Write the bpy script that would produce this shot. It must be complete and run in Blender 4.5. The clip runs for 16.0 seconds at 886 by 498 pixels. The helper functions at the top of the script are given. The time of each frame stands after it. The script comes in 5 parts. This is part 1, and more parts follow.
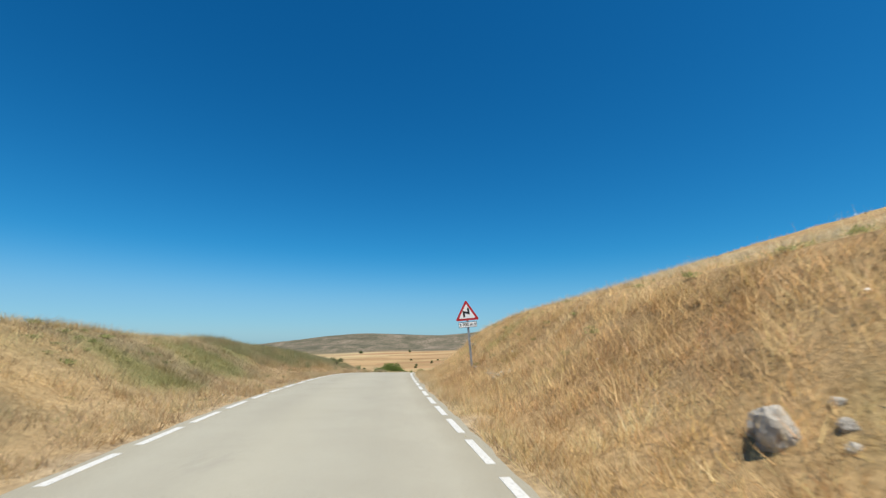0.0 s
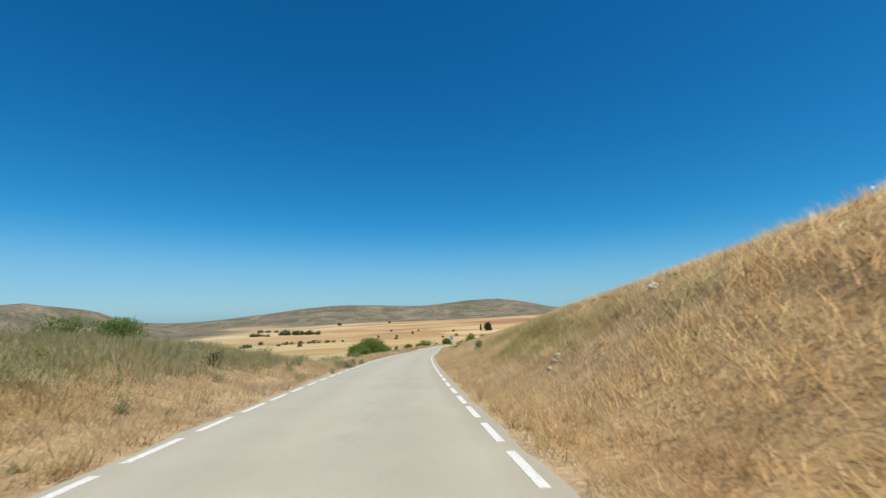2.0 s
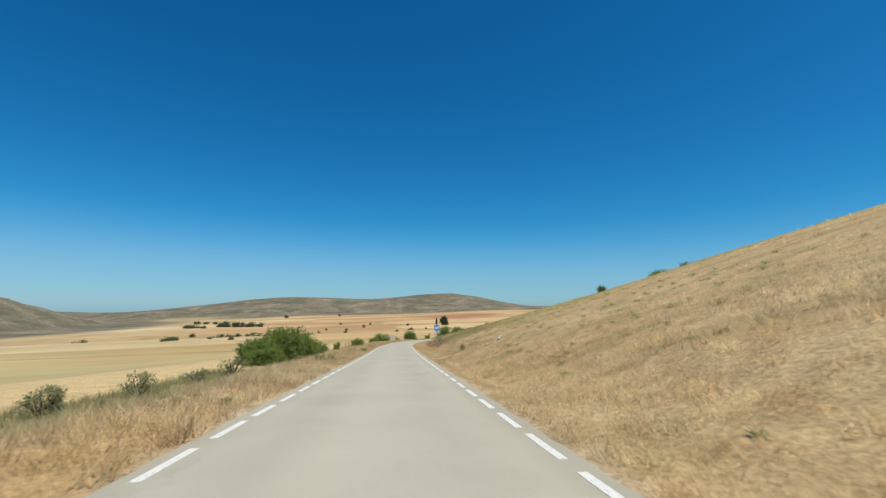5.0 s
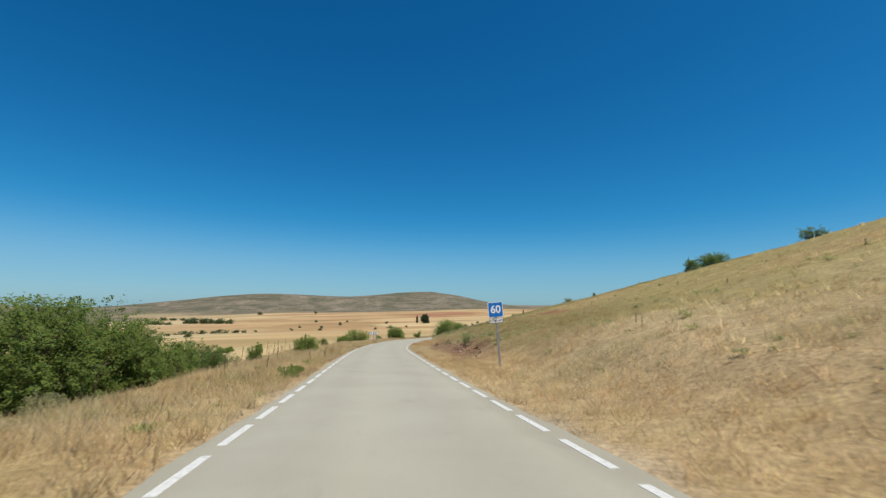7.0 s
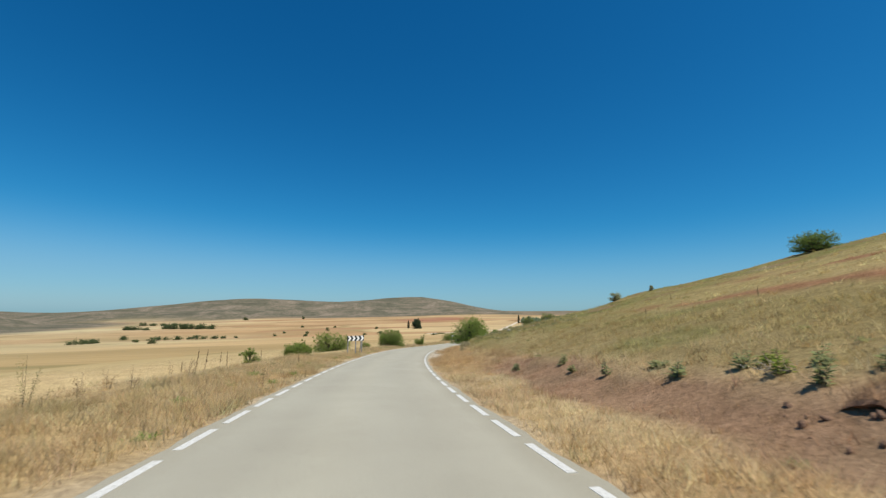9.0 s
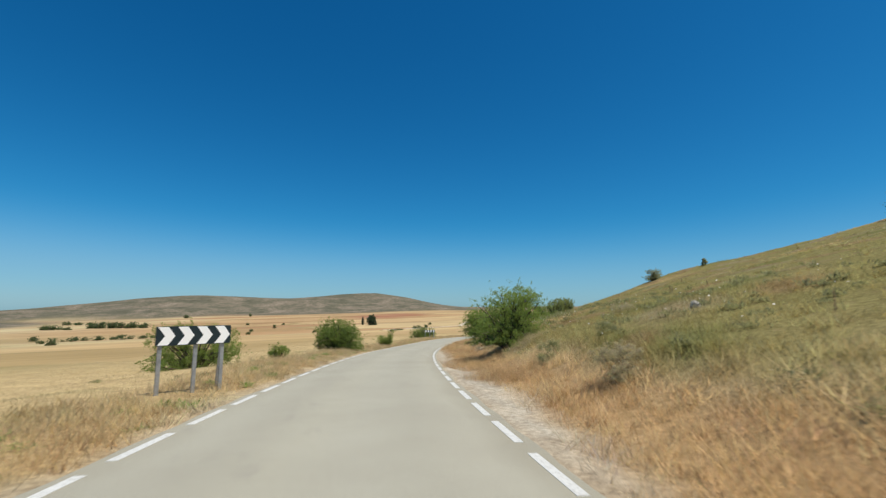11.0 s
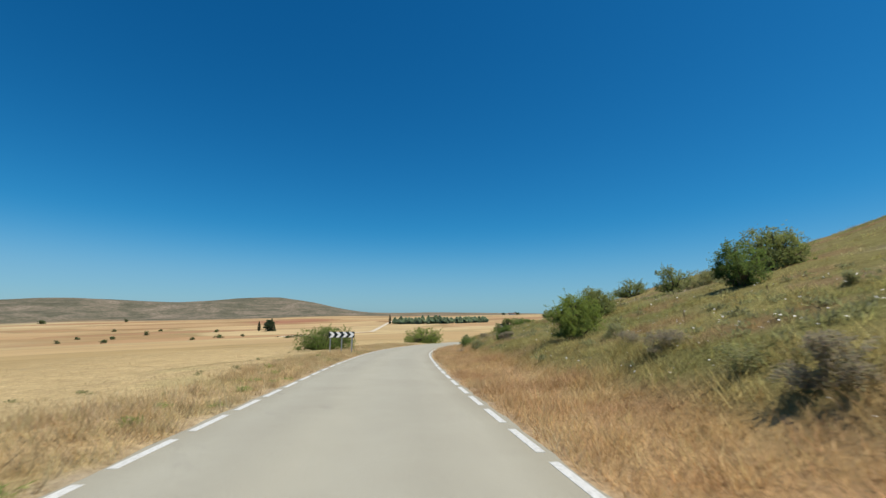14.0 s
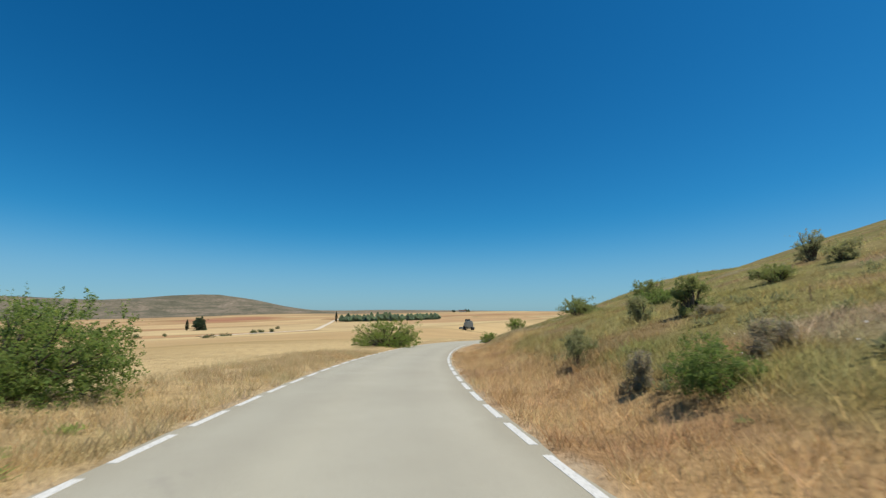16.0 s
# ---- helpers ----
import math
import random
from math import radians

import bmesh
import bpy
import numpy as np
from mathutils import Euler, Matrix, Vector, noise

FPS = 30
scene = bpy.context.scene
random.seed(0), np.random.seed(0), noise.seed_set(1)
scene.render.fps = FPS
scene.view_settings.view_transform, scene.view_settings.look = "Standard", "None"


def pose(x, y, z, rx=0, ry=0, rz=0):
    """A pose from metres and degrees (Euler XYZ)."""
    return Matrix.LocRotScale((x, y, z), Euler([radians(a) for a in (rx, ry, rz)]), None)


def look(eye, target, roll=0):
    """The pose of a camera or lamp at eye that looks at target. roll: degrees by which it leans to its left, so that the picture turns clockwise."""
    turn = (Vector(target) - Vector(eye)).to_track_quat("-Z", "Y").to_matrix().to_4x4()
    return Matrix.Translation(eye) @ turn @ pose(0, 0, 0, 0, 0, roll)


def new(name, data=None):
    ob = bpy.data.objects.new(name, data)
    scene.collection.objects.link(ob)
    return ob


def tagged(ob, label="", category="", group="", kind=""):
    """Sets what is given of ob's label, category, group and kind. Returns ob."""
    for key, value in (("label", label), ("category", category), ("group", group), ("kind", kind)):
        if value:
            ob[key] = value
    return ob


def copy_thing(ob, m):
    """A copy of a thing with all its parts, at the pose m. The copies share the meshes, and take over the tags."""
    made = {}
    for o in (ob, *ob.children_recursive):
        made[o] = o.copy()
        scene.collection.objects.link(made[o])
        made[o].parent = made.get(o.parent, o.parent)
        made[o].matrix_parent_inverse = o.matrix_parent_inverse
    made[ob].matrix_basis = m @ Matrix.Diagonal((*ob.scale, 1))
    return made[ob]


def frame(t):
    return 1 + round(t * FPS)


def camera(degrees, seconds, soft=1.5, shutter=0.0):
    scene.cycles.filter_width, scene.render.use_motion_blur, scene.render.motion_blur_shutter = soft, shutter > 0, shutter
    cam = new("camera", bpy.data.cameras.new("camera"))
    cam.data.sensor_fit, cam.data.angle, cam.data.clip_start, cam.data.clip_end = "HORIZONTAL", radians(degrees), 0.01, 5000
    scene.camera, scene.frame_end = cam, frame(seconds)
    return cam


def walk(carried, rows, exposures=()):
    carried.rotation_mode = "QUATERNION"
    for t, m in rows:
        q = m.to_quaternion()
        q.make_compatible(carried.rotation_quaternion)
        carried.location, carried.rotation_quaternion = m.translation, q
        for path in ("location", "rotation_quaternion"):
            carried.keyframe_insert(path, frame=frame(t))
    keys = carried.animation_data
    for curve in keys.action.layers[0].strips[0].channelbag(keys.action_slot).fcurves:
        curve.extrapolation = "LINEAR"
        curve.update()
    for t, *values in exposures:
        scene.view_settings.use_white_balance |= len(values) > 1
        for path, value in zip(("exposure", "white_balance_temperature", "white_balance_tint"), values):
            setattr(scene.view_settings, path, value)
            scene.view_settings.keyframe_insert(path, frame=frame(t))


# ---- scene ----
# ---------------------------------------------------------------- camera and its way
cam = camera(87.1, 16.0, soft=1.35, shutter=0.1)
WAY = [  # seconds, x, y, z, tilt, lean, turn
    (0.0, 0.00, 0.00, 1.26, 101.47, 0.02, 0.01),
    (0.5, -0.91, 7.24, 1.26, 101.34, 0.36, -0.93),
    (1.0, -1.71, 14.29, 1.19, 100.33, 0.43, -1.41),
    (1.5, -2.42, 21.12, 1.05, 99.36, 0.71, -1.86),
    (2.0, -3.04, 27.73, 0.81, 97.90, 1.12, -2.55),
    (2.5, -3.54, 34.21, 0.49, 97.95, 1.10, -3.68),
    (3.0, -3.89, 40.68, 0.12, 97.39, 0.98, -5.03),
    (3.5, -4.11, 47.25, -0.28, 97.24, 0.29, -6.36),
    (4.0, -4.18, 53.94, -0.69, 97.07, 0.25, -7.70),
    (4.5, -4.15, 60.78, -1.12, 97.15, 0.14, -8.14),
    (5.0, -4.08, 67.83, -1.55, 97.22, 0.09, -8.37),
    (5.5, -3.97, 75.12, -2.00, 97.29, 0.08, -8.61),
    (6.0, -3.81, 82.72, -2.48, 97.37, 0.07, -9.13),
    (6.5, -3.55, 90.62, -2.99, 97.44, -0.07, -9.96),
    (7.0, -3.16, 98.65, -3.52, 97.11, -0.50, -10.99),
    (7.5, -2.68, 106.49, -4.01, 96.90, -0.15, -11.45),
    (8.0, -2.20, 113.80, -4.43, 97.83, -0.05, -11.59),
    (8.5, -1.73, 120.56, -4.80, 97.77, -0.53, -11.71),
    (9.0, -1.25, 127.04, -5.16, 97.83, -0.55, -12.20),
    (9.5, -0.70, 133.56, -5.53, 97.74, -0.30, -12.95),
    (10.0, -0.01, 140.29, -5.92, 97.64, -0.08, -14.10),
    (10.5, 0.88, 147.24, -6.31, 97.54, -0.02, -15.81),
    (11.0, 2.02, 154.38, -6.68, 97.44, -0.16, -17.74),
    (11.5, 3.43, 161.66, -7.03, 97.35, -0.54, -19.63),
    (12.0, 5.13, 169.03, -7.38, 97.94, -1.07, -21.86),
    (12.5, 7.13, 176.49, -7.76, 97.60, -0.15, -23.72),
    (13.0, 9.39, 184.03, -8.17, 97.44, 0.11, -25.02),
    (13.5, 11.90, 191.60, -8.59, 98.03, 0.17, -26.93),
    (14.0, 14.63, 199.06, -8.97, 98.27, -0.36, -28.72),
    (14.5, 17.52, 206.33, -9.29, 98.38, -0.37, -30.11),
    (15.0, 20.52, 213.35, -9.57, 98.67, -0.11, -31.57),
    (15.5, 23.62, 220.13, -9.86, 98.31, -0.22, -32.97),
    (16.0, 26.84, 226.65, -10.16, 98.02, -0.11, -34.99),
]
walk(cam, [(t, pose(*m)) for t, *m in WAY], exposures=((0.0, 0.12), (4.0, 0.08), (6.5, -0.06), (9.0, -0.06), (12.0, -0.08), (16.0, -0.09)))
# ---------------------------------------------------------------- sky and sun
SUN_HIGH, SUN_ROUND = 66.0, 135.0   # elevation, and bearing clockwise from +y
world = bpy.data.worlds.new("clear_sky")
scene.world = world
world.use_nodes = True
wn = world.node_tree.nodes
sky = wn.new("ShaderNodeTexSky")
sky.sky_type, sky.sun_disc = "NISHITA", False
sky.sun_elevation, sky.sun_rotation = radians(SUN_HIGH), radians(SUN_ROUND)
sky.altitude, sky.air_density, sky.dust_density, sky.ozone_density = 900, 1.0, 0.7, 1.8
wn["Background"].inputs["Strength"].default_value = 0.1
# the clear, deep summer blue of the high plateau
split, join = wn.new("ShaderNodeSeparateColor"), wn.new("ShaderNodeCombineColor")
world.node_tree.links.new(sky.outputs[0], split.inputs[0])
scaled = []
for k, (power, gain) in enumerate(((2.2, 1.15), (1.20, 1.12), (1.06, 1.31))):
    scale, bend, lift = (wn.new("ShaderNodeMath") for _ in range(3))
    scale.operation, bend.operation, lift.operation = "MULTIPLY", "POWER", "MULTIPLY"
    scale.inputs[1].default_value, bend.inputs[1].default_value, lift.inputs[1].default_value = 0.085, power, gain * 10
    scaled.append(scale)
    world.node_tree.links.new(split.outputs[k], scale.inputs[0])
    world.node_tree.links.new(scale.outputs[0], bend.inputs[0])
    world.node_tree.links.new(bend.outputs[0], lift.inputs[0])
    world.node_tree.links.new(lift.outputs[0], join.inputs[k])
# pale summer haze where the sky is brightest, low over the land
veil, pale = wn.new("ShaderNodeMapRange"), wn.new("ShaderNodeMix")
veil.interpolation_type, pale.data_type = "SMOOTHSTEP", "RGBA"
world.node_tree.links.new(scaled[1].outputs[0], veil.inputs["Value"])
veil.inputs["From Min"].default_value, veil.inputs["From Max"].default_value, veil.inputs["To Max"].default_value = 0.29, 0.54, 0.42
pale.inputs[7].default_value = (3.1, 4.6, 6.4, 1)
world.node_tree.links.new(veil.outputs["Result"], pale.inputs[0])
world.node_tree.links.new(join.outputs[0], pale.inputs[6])
world.node_tree.links.new(pale.outputs[2], wn["Background"].inputs["Color"])
sun = new("sun", bpy.data.lights.new("sun", "SUN"))
sun.data.energy, sun.data.angle, sun.data.color = 5.0, radians(0.5), (1.0, 0.93, 0.80)
a, e = radians(SUN_ROUND), radians(SUN_HIGH)
sun.matrix_world = look((math.sin(a) * math.cos(e) * 50, math.cos(a) * math.cos(e) * 50, math.sin(e) * 50), (0, 0, 0))
scene.view_settings.exposure = 0.0
# ---------------------------------------------------------------- materials
class Nodes:
    """Short hand for a node material."""

    def __init__(self, name, rough=0.8, metal=0.0):
        self.mat = bpy.data.materials.new(name)
        self.mat.use_nodes = True
        self.tree = self.mat.node_tree
        self.bsdf = self.tree.nodes["Principled BSDF"]
        self.bsdf.inputs["Roughness"].default_value = rough
        self.bsdf.inputs["Metallic"].default_value = metal
        self.bsdf.inputs["Specular IOR Level"].default_value = 0.25

    def add(self, kind, **props):
        node = self.tree.nodes.new("ShaderNode" + kind)
        for key, value in props.items():
            if key == "blend_type":
                node.blend_type = value
            elif key == "data_type":
                node.data_type = value
            elif key == "operation":
                node.operation = value
            elif key == "attribute_name":
                node.attribute_name = value
            elif key == "feature":
                node.feature = value
        return node

    def link(self, a, b):
        self.tree.links.new(a, b)

    def position(self, scale=(1, 1, 1), turn=0.0):
        geo, m = self.add("NewGeometry"), self.add("Mapping")
        m.inputs["Scale"].default_value = scale
        m.inputs["Rotation"].default_value = (0, 0, turn)
        self.link(geo.outputs["Position"], m.inputs["Vector"])
        return m.outputs["Vector"]

    def noise(self, scale, detail=4, rough=0.6, where=None, distort=0.0):
        n = self.add("TexNoise")
        n.inputs["Scale"].default_value, n.inputs["Detail"].default_value, n.inputs["Roughness"].default_value = scale, detail, rough
        n.inputs["Distortion"].default_value = distort
        self.link(where or self.position(), n.inputs["Vector"])
        return n.outputs["Fac"]

    def ramp(self, fac, *stops):
        r = self.add("ValToRGB")
        e = r.color_ramp.elements
        while len(e) < len(stops):
            e.new(0.5)
        for k, (at, colour) in zip(e, stops):
            k.position, k.color = at, (*colour, 1) if len(colour) == 3 else colour
        self.link(fac, r.inputs["Fac"])
        return r.outputs["Color"]

    def mix(self, fac, a, b, how="MIX"):
        m = self.add("Mix", data_type="RGBA", blend_type=how)
        for value, socket in ((fac, m.inputs[0]), (a, m.inputs[6]), (b, m.inputs[7])):
            if hasattr(value, "is_linked"):
                self.link(value, socket)
            elif isinstance(value, (int, float)):
                socket.default_value = value
            else:
                socket.default_value = (*value, 1)
        return m.outputs[2]

    def math(self, how, a, b):
        m = self.add("Math", operation=how)
        for value, socket in ((a, m.inputs[0]), (b, m.inputs[1])):
            if hasattr(value, "is_linked"):
                self.link(value, socket)
            else:
                socket.default_value = value
        return m.outputs[0]

    def attr(self, name, out="Color"):
        return self.add("Attribute", attribute_name=name).outputs[out]

    def random(self):
        return self.add("ObjectInfo").outputs["Random"]

    def bump(self, height, strength=0.4, dist=0.02):
        b = self.add("Bump")
        b.inputs["Strength"].default_value, b.inputs["Distance"].default_value = strength, dist
        self.link(height, b.inputs["Height"])
        self.link(b.outputs["Normal"], self.bsdf.inputs["Normal"])

    def colour(self, c):
        if hasattr(c, "is_linked"):
            self.link(c, self.bsdf.inputs["Base Color"])
        else:
            self.bsdf.inputs["Base Color"].default_value = (*c, 1)
        return self


def painted(name, colour, rough=0.5, metal=0.0, dirt=0.25, size=14.0):
    """Paint or metal with faint dirt and uneven gloss."""
    n = Nodes(name, rough, metal)
    f = n.noise(size, 6, 0.65)
    worn = tuple(c * (1 - dirt) + 0.03 * dirt for c in colour)
    n.colour(n.ramp(f, (0.35, worn), (0.62, colour)))
    n.link(n.ramp(f, (0.3, (rough + 0.15,) * 3), (0.7, (rough - 0.08,) * 3)), n.bsdf.inputs["Roughness"])
    return n.mat


def make_soil():
    n = Nodes("dry_land", 0.95)
    n.bsdf.inputs["Specular IOR Level"].default_value = 0.05
    near = n.attr("tint")
    speck = n.noise(9, 6, 0.7)
    clod = n.noise(1.3, 5, 0.65)
    near = n.mix(1.0, near, n.ramp(speck, (0.3, (0.62, 0.6, 0.58)), (0.7, (1.3, 1.3, 1.3))), "MULTIPLY")
    near = n.mix(n.ramp(n.noise(2.6, 6, 0.72, None, 0.8), (0.56, (0, 0, 0)), (0.70, (0.45, 0.45, 0.45))), near, (0.27, 0.18, 0.115))
    near = n.mix(1.0, near, n.ramp(clod, (0.3, (0.78, 0.76, 0.74)), (0.7, (1.16, 1.16, 1.16))), "MULTIPLY")
    # fields: long plots with straw of different ripeness
    plots = n.add("TexVoronoi")
    plots.inputs["Scale"].default_value = 1.0
    warp = n.add("VectorMath", operation="ADD")
    n.link(n.position((0.0035, 0.0085, 0.0), 0.35), warp.inputs[0])
    wob = n.add("TexNoise")
    wob.inputs["Scale"].default_value = 0.006
    n.link(n.position(), wob.inputs["Vector"])
    sc = n.add("VectorMath", operation="SCALE")
    sc.inputs["Scale"].default_value = 0.7
    n.link(wob.outputs["Color"], sc.inputs[0])
    n.link(sc.outputs[0], warp.inputs[1])
    n.link(warp.outputs[0], plots.inputs["Vector"])
    split = n.add("SeparateColor")
    n.link(plots.outputs["Color"], split.inputs[0])
    straw = n.ramp(split.outputs[0], (0.0, (0.46, 0.325, 0.19)), (0.3, (0.55, 0.44, 0.27)), (0.5, (0.42, 0.275, 0.165)), (0.7, (0.60, 0.50, 0.32)), (0.85, (0.43, 0.34, 0.19)), (0.93, (0.37, 0.24, 0.15)), (1.0, (0.45, 0.31, 0.18)))
    rows = n.noise(0.6, 3, 0.6, n.position((0.05, 0.8, 0.3), 0.35))
    straw = n.mix(1.0, straw, n.ramp(rows, (0.3, (0.86, 0.86, 0.86)), (0.7, (1.1, 1.1, 1.1))), "MULTIPLY")
    straw = n.mix(1.0, straw, n.mix(n.attr("warm", "Fac"), (0.93, 0.98, 0.90), (0.96, 0.895, 0.76)), "MULTIPLY")
    straw = n.mix(1.0, straw, n.ramp(n.noise(0.012, 5, 0.6), (0.3, (0.8, 0.8, 0.78)), (0.7, (1.14, 1.14, 1.14))), "MULTIPLY")
    rims = n.add("TexVoronoi", feature="DISTANCE_TO_EDGE")
    rims.inputs["Scale"].default_value = 1.0
    n.link(warp.outputs[0], rims.inputs["Vector"])
    rim = n.ramp(rims.outputs["Distance"], (0.0, (0.75, 0.75, 0.75)), (0.022, (0.5, 0.5, 0.5)), (0.035, (0, 0, 0)))
    straw = n.mix(n.math("MULTIPLY", rim, n.ramp(n.noise(0.02, 4), (0.42, (0, 0, 0)), (0.55, (1, 1, 1)))), straw, (0.24, 0.20, 0.09))
    # bare hills beyond
    scrub = n.noise(0.011, 8, 0.68, None, 0.6)
    hill = n.ramp(scrub, (0.30, (0.08, 0.078, 0.055)), (0.45, (0.14, 0.128, 0.09)), (0.58, (0.235, 0.19, 0.142)), (0.75, (0.36, 0.295, 0.22)))
    hill = n.mix(n.ramp(n.noise(0.10, 5, 0.75), (0.47, (0, 0, 0)), (0.60, (0.7, 0.7, 0.7))), hill, (0.085, 0.085, 0.05))
    far = n.mix(n.attr("hill", "Fac"), straw, hill)
    far = n.mix(n.attr("red", "Fac"), far, (0.30, 0.13, 0.08))
    n.colour(n.mix(n.attr("far", "Fac"), near, far))
    n.bump(n.math("ADD", speck, n.math("MULTIPLY", clod, 2.0)), 0.6, 0.08)
    return n.mat


def make_asphalt():
    n = Nodes("worn_asphalt", 0.85)
    tar = n.noise(210, 3, 0.7)
    base = n.ramp(tar, (0.32, (0.295, 0.28, 0.222)), (0.52, (0.412, 0.39, 0.312)), (0.72, (0.50, 0.478, 0.395)))
    blot = n.noise(0.5, 5, 0.62)
    base = n.mix(1.0, base, n.ramp(blot, (0.3, (0.9, 0.89, 0.88)), (0.7, (1.0, 1.0, 0.995))), "MULTIPLY")
    across = n.attr("across", "Fac")
    rut = n.math("ADD", across, n.math("MULTIPLY", n.noise(0.35, 3), 0.12))
    wear = n.ramp(rut, (0.05, (0.90, 0.88, 0.85)), (0.20, (1.0, 1.0, 1.0)), (0.33, (0.95, 0.945, 0.94)), (0.47, (1.04, 1.035, 1.02)), (0.62, (1.0, 1.0, 1.0)), (0.76, (0.95, 0.945, 0.94)), (0.92, (1.02, 1.01, 1.0)), (1.05, (0.90, 0.88, 0.85)))
    base = n.mix(1.0, base, wear, "MULTIPLY")
    oil = n.ramp(n.noise(0.9, 4, 0.7, n.position((1, 0.35, 1))), (0.62, (0, 0, 0)), (0.76, (0.4, 0.4, 0.4)))
    base = n.mix(oil, base, (0.22, 0.20, 0.175))
    n.colour(base)
    n.bump(tar, 0.35, 0.006)
    return n.mat


def make_stems(name, up=0.8, thin_part=0.3, through_tint=(1, 1, 1)):
    """Grass and leaves: their own colour comes from the blades; they scatter light like a deep, soft layer."""
    n = Nodes(name, 0.75)
    n.bsdf.inputs["Specular IOR Level"].default_value = 0.1
    n.colour(n.attr("tint"))
    geo, soft, unit = n.add("NewGeometry"), n.add("VectorMath", operation="ADD"), n.add("VectorMath", operation="NORMALIZE")
    less = n.add("VectorMath", operation="SCALE")
    less.inputs["Scale"].default_value = 1 - up
    n.link(geo.outputs["Normal"], less.inputs[0])
    n.link(less.outputs[0], soft.inputs[0])
    soft.inputs[1].default_value = (0, 0, up)
    n.link(soft.outputs[0], unit.inputs[0])
    n.link(unit.outputs[0], n.bsdf.inputs["Normal"])
    thin = n.add("BsdfTranslucent")
    n.link(n.mix(1.0, n.attr("tint"), through_tint, "MULTIPLY"), thin.inputs["Color"])
    under, under_unit = n.add("VectorMath", operation="ADD"), n.add("VectorMath", operation="NORMALIZE")
    n.link(less.outputs[0], under.inputs[0])
    under.inputs[1].default_value = (0, 0, -up)
    n.link(under.outputs[0], under_unit.inputs[0])
    n.link(under_unit.outputs[0], thin.inputs["Normal"])
    mixed = n.add("MixShader")
    mixed.inputs[0].default_value = thin_part
    n.link(n.bsdf.outputs[0], mixed.inputs[1])
    n.link(thin.outputs[0], mixed.inputs[2])
    n.link(mixed.outputs[0], n.tree.nodes["Material Output"].inputs["Surface"])
    return n.mat


def make_bark():
    n = Nodes("bark", 0.9)
    f = n.noise(22, 6, 0.7, n.position((1, 1, 0.25)))
    n.colour(n.ramp(f, (0.3, (0.05, 0.04, 0.03)), (0.7, (0.19, 0.15, 0.11))))
    n.bump(f, 0.8, 0.02)
    return n.mat


def make_rock():
    n = Nodes("limestone", 0.9)
    f = n.noise(5, 8, 0.7)
    n.colour(n.ramp(f, (0.3, (0.26, 0.235, 0.20)), (0.5, (0.44, 0.40, 0.34)), (0.7, (0.62, 0.58, 0.50))))
    n.bump(f, 0.9, 0.05)
    return n.mat


def make_line_paint():
    n = Nodes("road_paint", 0.6)
    f = n.noise(26, 6, 0.75)
    n.colour(n.ramp(f, (0.36, (0.40, 0.38, 0.34)), (0.47, (0.62, 0.61, 0.57)), (0.7, (0.76, 0.75, 0.71))))
    return n.mat


SOIL, ASPHALT, STEMS, BARK, ROCK, PAINT = make_soil(), make_asphalt(), make_stems("dry_stems", 0.85, 0.5), make_bark(), make_rock(), make_line_paint()
LEAVES = make_stems("leaves", 0.55, 0.5, (1.55, 1.55, 1.15))
RED, WHITE, BLACK, BLUE = painted("sign_red", (0.55, 0.03, 0.035), 0.35), painted("sign_white", (0.93, 0.93, 0.92), 0.28, dirt=0.04), painted("sign_black", (0.012, 0.014, 0.016), 0.4), painted("sign_blue", (0.012, 0.19, 0.62), 0.35, dirt=0.15)
ZINC = painted("galvanised_steel", (0.42, 0.44, 0.46), 0.45, 0.6, 0.35, 8)
GREEN_BLACK = painted("board_black", (0.018, 0.032, 0.038), 0.4)
# ---------------------------------------------------------------- the lie of the land
ROAD = [(0.9, -14.0, 0.05), (-0.88, -0.12, 0.00), (-2.69, 13.76, -0.06), (-3.91, 27.71, -0.45), (-4.40, 41.70, -1.20), (-4.48, 55.70, -2.06),
        (-4.25, 69.70, -2.92), (-3.61, 83.68, -3.80), (-2.92, 97.66, -4.71), (-2.22, 111.65, -5.57), (-1.45, 125.63, -6.34), (-0.45, 139.59, -7.14),
        (1.34, 153.47, -7.88), (4.07, 167.20, -8.55), (7.67, 180.73, -9.24), (12.17, 193.98, -9.96), (17.40, 206.96, -10.57), (23.07, 219.76, -11.10),
        (29.32, 232.29, -11.65), (36.75, 244.14, -12.16), (45.20, 255.30, -12.68), (54.39, 265.85, -13.19), (64.6, 275.4, -13.7), (76.0, 283.6, -14.2)
        ]


def smooth(a, b, v):
    k = np.clip((v - a) / (b - a), 0, 1)
    return k * k * (3 - 2 * k)


def centreline():
    """The road's middle every half metre: places, unit headings, and the distance s, 0 where the film begins."""
    p = np.array(ROAD)
    back = p[0] + (p[0] - p[1]) / 14 * np.array([[400], [300], [200], [120], [60], [28], [14]]) * (1, 1, 0.2)
    ahead = p[-1] + (p[-1] - p[-2]) / 14 * np.array([[14], [28], [60], [120], [200]])
    p = np.concatenate([back, p, ahead])
    q = np.concatenate([[2 * p[0] - p[1]], p, [2 * p[-1] - p[-2]]])
    out = []
    for i in range(1, len(q) - 2):
        steps = max(2, int(np.linalg.norm(q[i + 1] - q[i]) / 0.5))
        u = np.linspace(0, 1, steps, endpoint=False)[:, None]
        d1, d2 = (q[i + 1] - q[i - 1]) / 2, (q[i + 2] - q[i]) / 2
        far = np.linalg.norm(q[i + 1] - q[i])
        d1 = d1 / np.linalg.norm(d1) * far
        d2 = d2 / np.linalg.norm(d2) * far
